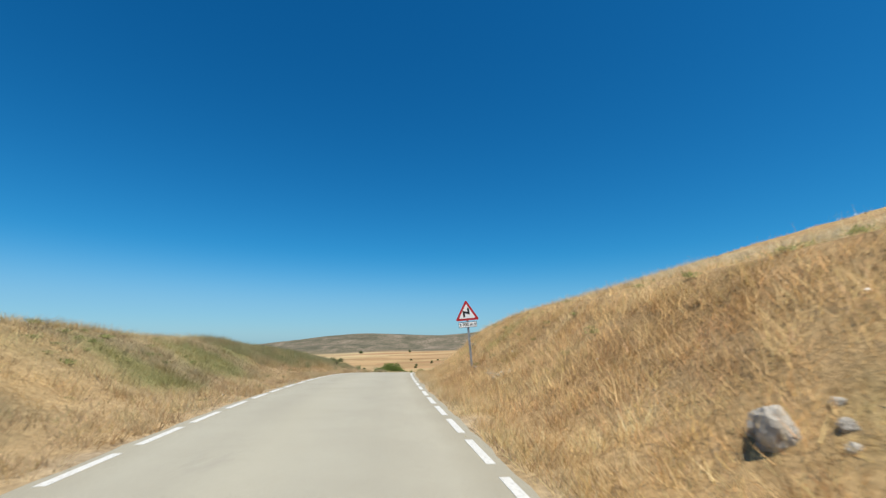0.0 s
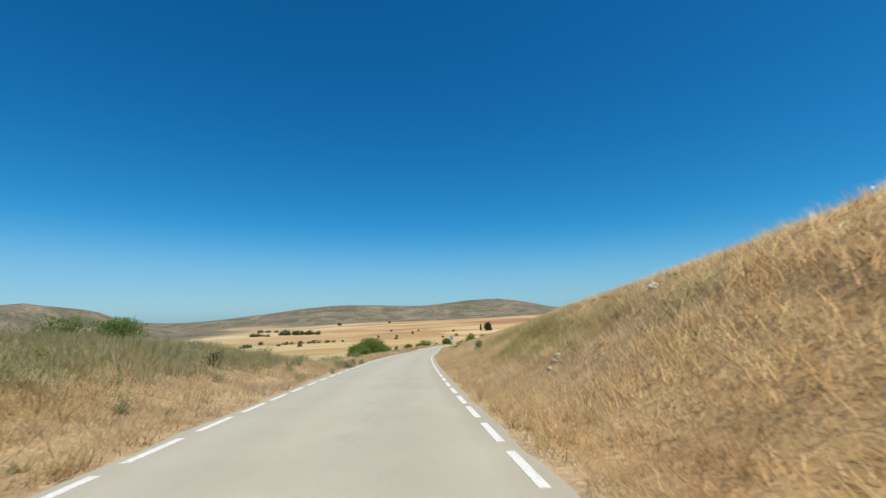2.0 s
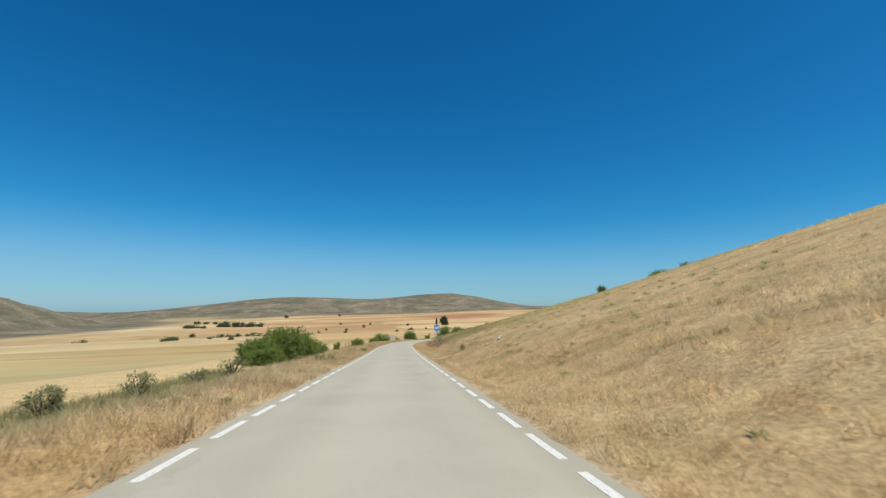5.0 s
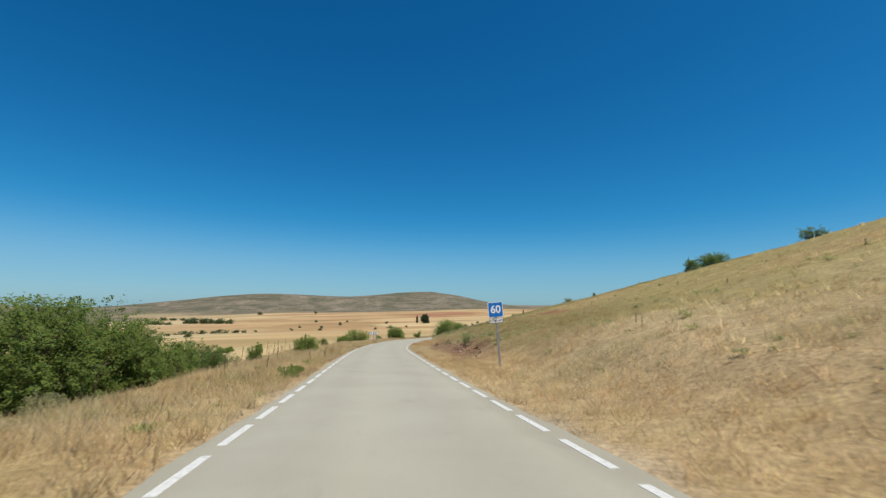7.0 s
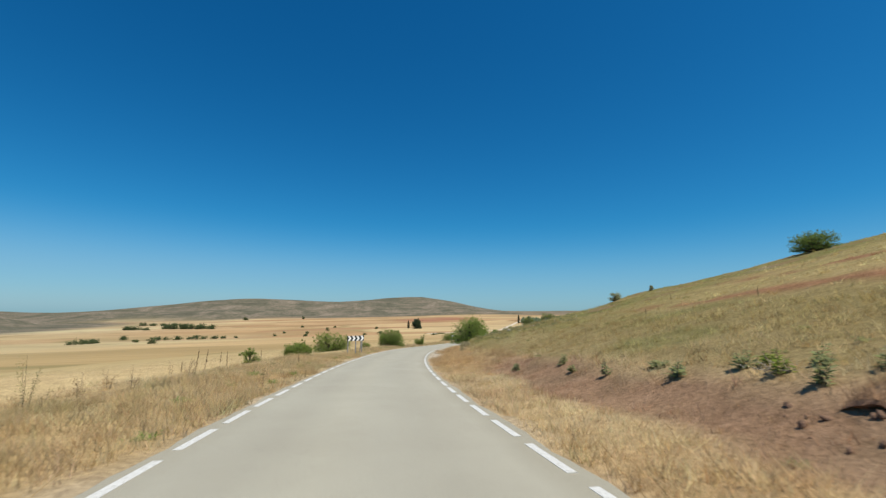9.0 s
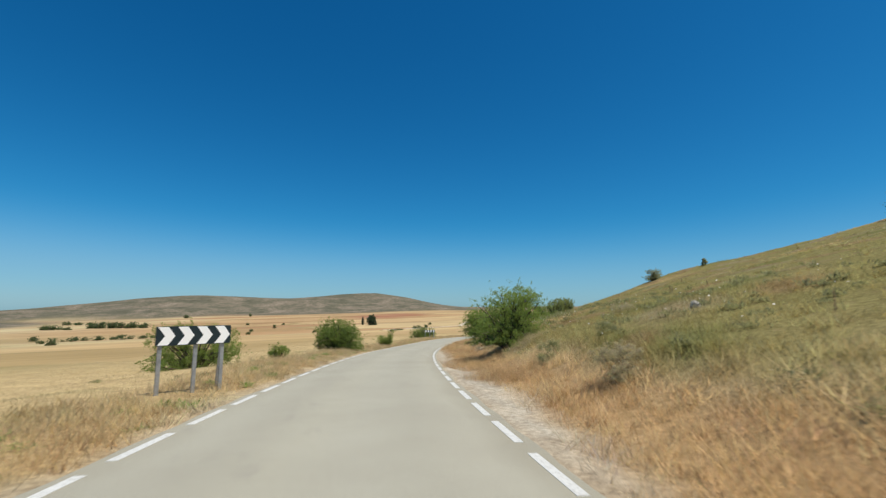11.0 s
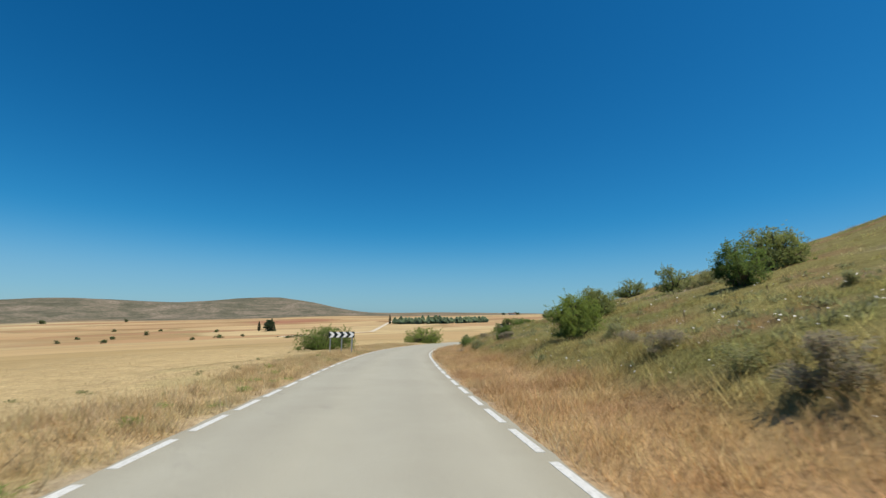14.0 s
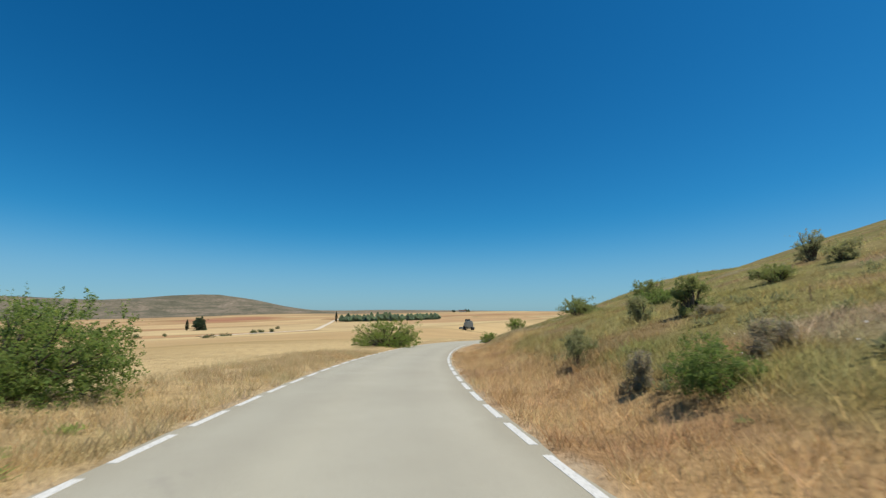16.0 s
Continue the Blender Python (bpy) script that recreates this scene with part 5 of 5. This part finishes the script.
    r = np.random.default_rng(seed)
    p, _ = on_road(r.uniform(s0, s1, count), n0 + (n1 - n0) * r.uniform(0, 1, count))
    return p[:, 0], p[:, 1], r


def stalks(name, label, s0, s1, n0, n1, count, high, seed, colour, head):
    """Upright dry stalks with a rough seed head along the upper part."""
    x, y, r = scatter(s0, s1, n0, n1, count, seed)
    z = ground(x, y)
    vs, fs, cs = [], [], []
    for i in range(count):
        h = high * r.uniform(0.55, 1.15)
        lean = r.normal(0, 0.07, 2)
        k = 46
        u = np.concatenate([np.linspace(0, 1, 8), r.uniform(head, 1.0, k)])
        c = np.stack([x[i] + lean[0] * u * h, y[i] + lean[1] * u * h, z[i] + u * h], 1)
        c[8:] += r.normal(0, 0.014, (k, 3)) * (1.15 - u[8:, None] * 0.7)
        t = r.uniform(0, 2 * np.pi, len(u))
        a = np.stack([np.cos(t), np.sin(t), 0.3 * r.normal(0, 1, len(u))], 1)
        w = np.where(np.arange(len(u)) < 8, 0.005, 0.010)[:, None]
        hh = np.where(np.arange(len(u)) < 8, h / 8, 0.022)[:, None] * (0, 0, 1)
        q = np.stack([c - a * w, c + a * w, c + a * w + hh, c - a * w + hh], 1)
        vs.append(q.reshape(-1, 3))
        cs.append(np.repeat(np.asarray(colour)[None] * r.uniform(0.6, 1.4, len(u))[:, None], 4, 0))
    v = np.concatenate(vs)
    ob = new(name, sheet(name, v, np.arange(len(v)).reshape(-1, 4), STEMS, tint=np.concatenate(cs)))
    return tagged(ob, label, "weeds", kind="stuff")


stalks("dock_stalks", "brown dry dock stalks above the verge grass", 100, 152, -HALF - 1.4, -HALF - 6.5, 34, 0.8, 31, (0.2, 0.13, 0.07), 0.35)
DOCK = "tall brown seeding dock plant in verge grass"
for k, (x, y, tall) in enumerate(((-4.6, 126.0, 1.0), (-4.2, 127.2, 0.95), (-3.8, 129.0, 0.7), (-5.3, 125.6, 0.6), (-4.7, 128.1, 0.65), (-4.3, 129.8, 0.6), (-3.3, 141.1, 0.75), (-6.9, 142.0, 0.95), (-7.6, 138.7, 1.25),
                                  (-8.1, 148.9, 0.9), (-7.2, 139.9, 0.8), (-8.1, 143.5, 0.7), (-7.7, 139.4, 0.6), (-6.3, 145.6, 0.7), (-7.9, 150.5, 0.8), (-6.0, 134.0, 0.8))):
    shoots("dock", DOCK, "dock", x, y, (0.06, 0.0), tall, 0.22 + 0.1 * (k % 3), 2 + k % 3, 0.024, (0.27, 0.18, 0.10) if k % 4 else (0.23, 0.22, 0.10), 1260 + k, "dock plants")
stalks("dry_stalks", "bleached dry stalks on the slope", 110, 240, HALF + 3, HALF + 14, 50, 0.5, 34, (0.36, 0.28, 0.16), 0.5)


def flowers(name, label, s0, s1, n0, n1, count, seed, size=0.04):
    x, y, r = scatter(s0, s1, n0, n1, count, seed)
    z = ground(x, y) + r.uniform(0.16, 0.34, count)
    t = np.linspace(0, 2 * np.pi, 7)[:-1]
    rad = size * r.uniform(0.5, 1.3, count)
    tilt = r.normal(0, 0.5, (count, 2))
    ring = np.stack([x[:, None] + np.cos(t) * rad[:, None], y[:, None] + np.sin(t) * rad[:, None], z[:, None] + (np.cos(t) * tilt[:, :1] + np.sin(t) * tilt[:, 1:]) * rad[:, None]], -1)
    v = ring.reshape(-1, 3)
    ob = new(name, sheet(name, v, np.arange(len(v)).reshape(-1, 6), STEMS, tint=np.full((len(v), 3), 0.8)))
    return tagged(ob, label, "flowers", kind="stuff")


flowers("white_flowers", "small white thistle heads among dry grass", 156, 240, HALF + 2.5, HALF + 11, 420, 41, 0.017)
flowers("white_flowers", "clusters of small white thistle heads on the slope", 203, 214, HALF + 2.6, HALF + 6.5, 90, 43, 0.017)
flowers("white_flowers", "clusters of small white thistle heads on the slope", 182, 200, HALF + 3.4, HALF + 8, 90, 44, 0.017)
flowers("white_flowers", "small white thistle heads on the cut bank", 0, 60, HALF + 1.5, HALF + 7, 50, 42, 0.014)


def weeds(name, label, s0, s1, n0, n1, count, seed, colour, size=0.28):
    """Broad-leaved weed rosettes: a handful of leaves each."""
    x, y, r = scatter(s0, s1, n0, n1, count, seed)
    z = ground(x, y)
    k = 60
    t, up = r.uniform(0, 2 * np.pi, (count, k)), r.uniform(0.25, 1.2, (count, k))
    long = 0.62 * size * r.uniform(0.5, 1.2, (count, 1)) * r.uniform(0.6, 1.1, (count, k))
    d = np.stack([np.cos(t) * np.cos(up), np.sin(t) * np.cos(up), np.sin(up)], -1)
    side = np.stack([-np.sin(t), np.cos(t), 0 * t], -1)
    c = np.stack([x, y, z], 1)[:, None] + r.normal(0, 0.35 * size, (count, k, 3)) * (1, 1, 0.25) + (0, 0, 0.02)
    v = np.stack([c, c + d * (long * 0.5)[..., None] + side * (long * 0.10)[..., None], c + d * long[..., None] - (0, 0, 0.02), c + d * (long * 0.5)[..., None] - side * (long * 0.10)[..., None]], 2).reshape(-1, 3)
    tint = np.repeat(np.asarray(colour)[None] * r.uniform(0.6, 1.4, count * k)[:, None], 4, 0)
    ob = new(name, sheet(name, v, np.arange(len(v)).reshape(-1, 4), LEAVES, tint=tint))
    return tagged(ob, label, "weeds", kind="stuff")


weeds("green_weeds", "dull green weeds on the dry slope", 60, 240, HALF + 1.5, HALF + 16, 160, 52, (0.22, 0.22, 0.115), 0.17)
weeds("green_weeds", "dull green weeds on the verge", 0, 240, -HALF - 0.8, -HALF - 6, 200, 53, (0.22, 0.22, 0.115), 0.18)
weeds("green_weeds", "dark grey-green weed clumps on the slope", 158, 246, HALF + 2.6, HALF + 12, 420, 57, (0.17, 0.175, 0.10), 0.34)
weeds("green_weeds", "dull green weed tufts on the hillside", 78, 128, HALF + 3, HALF + 16, 140, 58, (0.27, 0.265, 0.14), 0.26)
weeds("green_weeds", "fresh green weeds beside the asphalt", 92, 240, -HALF - 0.3, -HALF - 1.8, 110, 56, (0.24, 0.29, 0.10), 0.24)
weeds("green_weeds", "green weeds on the banks", 5, 62, HALF + 2, HALF + 9, 110, 54, (0.21, 0.22, 0.105), 0.2)
weeds("green_weeds", "green weeds on the low bank", 0, 62, -HALF - 2.5, -HALF - 10, 300, 55, (0.20, 0.22, 0.10), 0.22)
# ---------------------------------------------------------------- eroded edges of the cut and dead wood
def earth_lip(label, s0, s1, n0, high, seed):
    """A turf edge that overhangs bare dark soil, broken by gaps."""
    ss = np.arange(s0, s1, 0.09)
    zero = 0 * ss
    g = smooth(-0.05, 0.7, ripple(ss * 1.0, zero + seed, 1.1, seed % 9) + 0.55 * ripple(ss, zero, 0.33, 3)) * smooth(0, 0.8, ss - s0) * smooth(0, 0.8, s1 - ss)
    wander = n0 + 0.15 * ripple(ss, zero, 2.1, 5) + 0.07 * ripple(ss, zero, 0.4, 6)
    # distance behind the edge, height over the slope, colour: 0 turf, 1 soil
    section = ((1.2, -0.06, 0), (0.7, 0.30, 0), (0.3, 0.72, 0), (0.0, 1.0, 0.2), (-0.05, 0.80, 1), (0.02, 0.42, 1), (0.08, 0.10, 1), (0.0, -0.3, 1), (-0.1, -0.9, 1))
    rows, tints = [], []
    for k, (back, up, soil) in enumerate(section):
        jit = 0.05 * ripple(ss, zero + k, 0.23, k) + 0.03 * ripple(ss, zero, 0.12, k + 2)
        p, _ = on_road(ss, wander + back + jit)
        z = ground(p[:, 0], p[:, 1]) + up * high * g + (0.35 * jit * g if soil else 0) - 0.04 * (g < 0.02)
        rows.append(np.stack([p[:, 0], p[:, 1], z], 1))
        c, _, _, _ = tone(p[:, 0], p[:, 1])
        tints.append(c * (1 - soil) + np.array((0.20, 0.115, 0.075)) * soil)
    v = np.stack(rows, 1)
    me = sheet("earth_lip", v.reshape(-1, 3), grid_faces(len(ss), len(section)), SOIL, tint=np.stack(tints, 1).reshape(-1, 3))
    ob = tagged(new("earth_lip", me), label, "earth bank", kind="structure")
    # turf hanging over the edge
    r = np.random.default_rng(seed)
    i = r.integers(0, len(ss), int(len(ss) * 55))
    back = r.uniform(-0.02, 0.9, len(i))
    base = v[i, 3] + (v[i, 1] - v[i, 3]) * (back / 0.8)[:, None]
    keep = g[i] > 0.05
    x, y = base[keep, 0], base[keep, 1]
    c, _, _, _ = tone(x, y)
    bv, f, tint = blades(x, y, 0.24 * r.uniform(0.4, 1.2, len(x)), 0.012 * r.uniform(0.6, 1.4, len(x)), 0.8, c * r.uniform(0.7, 1.2, len(x))[:, None], seed)
    bv[:, 2] += np.repeat(base[keep, 2] - ground(x, y), 3)
    tagged(new("dry_grass", sheet("dry_grass", bv, f, STEMS, tint=tint)), "dry turf hanging over the eroded edge", "grass", kind="stuff")
    return ob


def clods(label, s0, s1, n0, count, seed):
    """Dark lumps of earth fallen from the edge."""
    r = np.random.default_rng(seed)
    bm = bmesh.new()
    p, _ = on_road(r.uniform(s0, s1, count), n0 + r.normal(-0.12, 0.22, count))
    z = ground(p[:, 0], p[:, 1])
    for (x, y, _), h in zip(p, z):
        size = 0.02 + 0.06 * r.uniform(0, 1) ** 2
        made = bmesh.ops.create_icosphere(bm, subdivisions=2, radius=size, matrix=pose(x, y, h + size * 0.25, *r.uniform(0, 360, 3)) @ Matrix.Diagonal((1.0, r.uniform(0.6, 1.0), r.uniform(0.45, 0.8), 1)))
        for v in made["verts"]:
            v.co += Vector(noise.noise_vector(v.co * 9.0)) * size * 0.45
    return tagged(part("earth_clods", bm, EARTH), label, "earth clods", kind="stuff")


def make_earth():
    n = Nodes("dark_earth", 0.95)
    f = n.noise(14, 6, 0.7)
    n.colour(n.ramp(f, (0.3, (0.13, 0.08, 0.055)), (0.7, (0.28, 0.17, 0.11))))
    n.bump(f, 0.8, 0.03)
    return n.mat


EARTH = make_earth()
clods("dark earth clods below the crumbling turf edge", 183.5, 200, 5.05, 90, 81)
clods("dark earth clods on the red cut", 123.5, 133, 5.4, 80, 82)
LIP = "crumbling dark earth edge under dry turf"
earth_lip(LIP, 183.0, 200.5, 5.15, 0.28, 71)
earth_lip(LIP, 23.2, 28.0, 5.5, 0.24, 74)
earth_lip(LIP, 123.5, 133.5, 5.6, 0.22, 72)
DEAD_WOOD = painted("dead_wood", (0.52, 0.45, 0.35), 0.9, dirt=0.5, size=30)


def brushwood(x, y, w, h, count, seed):
    """Grey dead twigs tangled on the ground."""
    r = np.random.default_rng(seed)
    bm = bmesh.new()
    for _ in range(count):
        a = Vector((r.normal(0, w * 0.22), r.normal(0, w * 0.22), r.uniform(0, h * 0.4)))
        d = Vector((r.normal(0, 1), r.normal(0, 1), abs(r.normal(0, 0.5)))).normalized()
        b = a + d * r.uniform(0.25, 0.6) * w
        b.z = min(b.z, h)
        limb(bm, a, b, 0.007, 0.004, 4)
        for _ in range(3):
            q = a.lerp(b, r.uniform(0.3, 0.95))
            limb(bm, q, q + Vector(r.normal(0, 0.12, 3)) * w + Vector((0, 0, 0.03)), 0.004, 0.002, 3)
    ob = part("brushwood", bm, DEAD_WOOD)
    ob.location = (x, y, float(ground(np.array([x]), np.array([y]))[0]) + 0.01)
    return tagged(ob, "tangled grey dead brushwood lying in dry grass", "brushwood")


for k, (x, y, w, h) in enumerate(((1.6, 12.6, 0.7, 0.2), (1.7, 25.4, 0.7, 0.25), (12.4, 179.3, 1.1, 0.35), (12.9, 178.6, 0.8, 0.3), (31.2, 226.6, 0.8, 0.25), (31.0, 226.0, 0.7, 0.25), (5.6, 131.2, 0.8, 0.3), (5.3, 133.2, 0.6, 0.25), (13.2, 181.8, 0.7, 0.3))):
    brushwood(x, y, w, h * 0.7, 15, 950 + k)
# ---------------------------------------------------------------- road signs
def rounded(corners, r, steps=5):
    """A flat outline with rounded corners."""
    out, k = [], len(corners)
    for i in range(k):
        p, a, b = Vector(corners[i]), Vector(corners[i - 1]), Vector(corners[(i + 1) % k])
        u, v = (a - p).normalized(), (b - p).normalized()
        half = u.angle(v) / 2
        reach = r / math.tan(half)
        c = p + (u + v).normalized() * (r / math.sin(half))
        s, e = p + u * reach - c, p + v * reach - c
        for j in range(steps + 1):
            q = s.lerp(e, j / steps).normalized() * r
            out.append(c + q)
    return out


def plate(outline, thick, y=0.0):
    """A plate in the x-z plane whose front faces -y."""
    bm = bmesh.new()
    front = [bm.verts.new((p[0], y, p[1])) for p in outline]
    back = [bm.verts.new((p[0], y + thick, p[1])) for p in outline]
    bm.faces.new(front)
    bm.faces.new(back[::-1])
    for i in range(len(front)):
        j = (i + 1) % len(front)
        bm.faces.new((front[j], front[i], back[i], back[j]))
    bmesh.ops.recalc_face_normals(bm, faces=bm.faces)
    return bm


def post(height, w=0.08, d=0.04):
    bm = bmesh.new()
    box(bm, (w, d, height + 0.5), (0, 0.045, (height - 0.5) / 2), bevel=0.006)
    return bm


def words(text, size, at, material, parent, bold=0.0):
    cu = bpy.data.curves.new("text", "FONT")
    cu.body, cu.size, cu.align_x, cu.align_y, cu.extrude, cu.offset = text, size, "CENTER", "CENTER", 0.0012, bold
    cu.materials.append(material)
    ob = new("text", cu)
    ob.parent = parent
    ob.matrix_basis = Matrix.Translation(at) @ pose(0, 0, 0, 90, 0, 0)
    return ob


def arrow_up(h):
    w = h * 0.36
    return [(-w, h * 0.05), (-w * 0.32, h * 0.2), (-w * 0.25, -h * 0.5), (w * 0.25, -h * 0.5), (w * 0.32, h * 0.2), (w, h * 0.05), (0, h * 0.5)]


def shifted(pts, dx, dz):
    return [(p[0] + dx, p[1] + dz) for p in pts]


def sub_plate(sign, z, w, h, text_size):
    rim = part("sub_plate", plate(rounded([(-w / 2, z - h / 2), (w / 2, z - h / 2), (w / 2, z + h / 2), (-w / 2, z + h / 2)], 0.025), 0.02), BLACK, sign, "black-edged white distance plate")
    e = 0.014
    part("plate_face", plate(rounded([(-w / 2 + e, z - h / 2 + e), (w / 2 - e, z - h / 2 + e), (w / 2 - e, z + h / 2 - e), (-w / 2 + e, z + h / 2 - e)], 0.018), 0.004, -0.004), WHITE, rim)
    words("700 m", text_size, (0, -0.0055, z), BLACK, rim, 0.0035)
    for side in (-1, 1):
        part("arrow", plate(shifted(arrow_up(h * 0.62), side * w * 0.40, z), 0.002, -0.0062), BLACK, rim)


def stand(thing, x, y, turn, lean=0.0):
    z = float(ground(np.array([x]), np.array([y]))[0])
    thing.matrix_basis = pose(x, y, z, 0, lean, turn)


def bend_sign(x, y, turn, low):
    sign = new("warning_sign")
    side = 0.93
    h = side * math.sqrt(3) / 2
    top = low + h
    part("post", post(low + 0.62), ZINC, sign, "grey galvanised steel post")
    tri = [(-side / 2, low), (side / 2, low), (0, top)]
    rim = part("plate", plate(rounded(tri, 0.045), 0.025), RED, sign, "red-edged triangular warning plate")
    k = 0.70
    mid = low + h / 3
    inner = [(p[0] * k, mid + (p[1] - mid) * k) for p in tri]
    part("plate_face", plate(rounded(inner, 0.022), 0.004, -0.004), WHITE, rim, "white face of the plate")
    path = [(-0.11, 0.13), (-0.115, 0.345), (0.075, 0.285), (0.06, 0.47)]
    bm = bmesh.new()
    wide = 0.037
    lefts, rights = [], []
    for i, p in enumerate(path):
        p = Vector(p)
        a = (p - Vector(path[i - 1])).normalized() if i else (Vector(path[1]) - p).normalized()
        b = (Vector(path[i + 1]) - p).normalized() if i < len(path) - 1 else a
        t = (a + b).normalized()
        nrm = Vector((-t.y, t.x)) * (wide / max(0.55, t.dot(a)))
        lefts.append(p + nrm)
        rights.append(p - nrm)
    tip = Vector(path[-1]) + Vector((0.005, 0.045))
    outline = [*rights, tip, *lefts[::-1], Vector(path[0]) + Vector((-0.003, 0.03))]
    part("bend_symbol", plate([(p.x, p.y + low - 0.01) for p in outline], 0.003, -0.0075), BLACK, rim, "black double bend symbol")
    sub_plate(sign, low - 0.16, 0.70, 0.21, 0.165)
    stand(sign, x, y, turn, -5.0)
    return tagged(sign, "red-edged triangular double bend warning sign on grey post", "road sign")


def speed_sign(x, y, turn, low):
    sign = new("speed_sign")
    side = 0.60
    part("post", post(low + 0.55), ZINC, sign, "grey galvanised steel post")
    sq = lambda e: [(-side / 2 + e, low + e), (side / 2 - e, low + e), (side / 2 - e, low + side - e), (-side / 2 + e, low + side - e)]
    rim = part("plate", plate(rounded(sq(0), 0.04), 0.025), WHITE, sign, "white-edged square plate")
    part("plate_face", plate(rounded(sq(0.02), 0.028), 0.004, -0.004), BLUE, rim, "blue face of the plate")
    words("60", 0.42, (0, -0.007, low + side / 2), WHITE, rim, 0.008)
    sub_plate(sign, low - 0.13, 0.56, 0.19, 0.14)
    stand(sign, x, y, turn, -5.0)
    return tagged(sign, "blue square advisory 60 sign on grey post in grass", "road sign")


def chevron_board(x, y, turn, low, w, h, posts, arrows=4):
    sign = new("chevron_board")
    panel = part("panel", plate(rounded([(-w / 2, low), (w / 2, low), (w / 2, low + h), (-w / 2, low + h)], 0.02, 3), 0.03), GREEN_BLACK, sign, "black direction panel")
    step = w / arrows
    for i in range(arrows):
        x0 = -w / 2 + step * i + 0.03
        a, b = step * 0.52, step * 0.36
        e = 0.012
        out = [(x0, low + e), (x0 + a, low + e), (x0 + a + b, low + h / 2), (x0 + a, low + h - e), (x0, low + h - e), (x0 + b, low + h / 2)]
        part("chevron", plate(out, 0.003, -0.0035), WHITE, panel, "white arrowhead")
    for px in posts:
        bm = bmesh.new()
        box(bm, (0.08, 0.05, low + h + 0.35), (px, 0.06, (low + h - 0.55) / 2), bevel=0.006)
        part("post", bm, ZINC, sign, "grey galvanised steel post")
    bm = bmesh.new()
    box(bm, (0.05, 0.05, low + h * 0.5), (posts[-1] + 0.09, 0.42, (low + h * 0.5) / 2 - 0.2), pose(0, 0, 0, 8, 0, 0), bevel=0.006)
    part("brace", bm, ZINC, sign)
    stand(sign, x, y, turn)
    return tagged(sign, "black and white chevron bend board on grey posts", "road sign")


bend_sign(1.10, 18.2, -2, 1.80)
speed_sign(2.65, 116.6, -4, 1.90)
chevron_board(-0.02, 166.1, 30, 1.04, w=1.56, h=0.41, posts=(-0.68, 0.04, 0.62))
chevron_board(24.01, 230.4, -8, 1.05, w=1.72, h=0.39, posts=(-0.74, 0.02, 0.70))


# ---------------------------------------------------------------- edge lines
def make_dashes():
    bm = box(bmesh.new(), (0.105, 1.3, 0.006))
    me = bpy.data.meshes.new("line_dash")
    bm.to_mesh(me)
    bm.free()
    me.materials.append(PAINT)
    r = np.random.default_rng(5)
    for side, first in ((1, 5.85), (-1, 5.6)):
        s = np.arange(first - 1.785 * 8, 300, 1.785) + r.normal(0, 0.02, len(np.arange(first - 1.785 * 8, 300, 1.785)))
        off = side * np.interp(s, [0, 50, 95, 125, 170, 240], [2.12, 2.04, 2.0, 2.06, 2.12, 2.16])
        p, w = on_road(s, off, 0.002)
        q, _ = on_road(s + 0.5, off, 0.002)
        for a, b in zip(p, q):
            ob = new("line_dash", me)
            ob.parent = road
            d = Vector(b) - Vector(a)
            ob.matrix_basis = Matrix.Translation(a) @ d.to_track_quat("Y", "Z").to_matrix().to_4x4()


make_dashes()
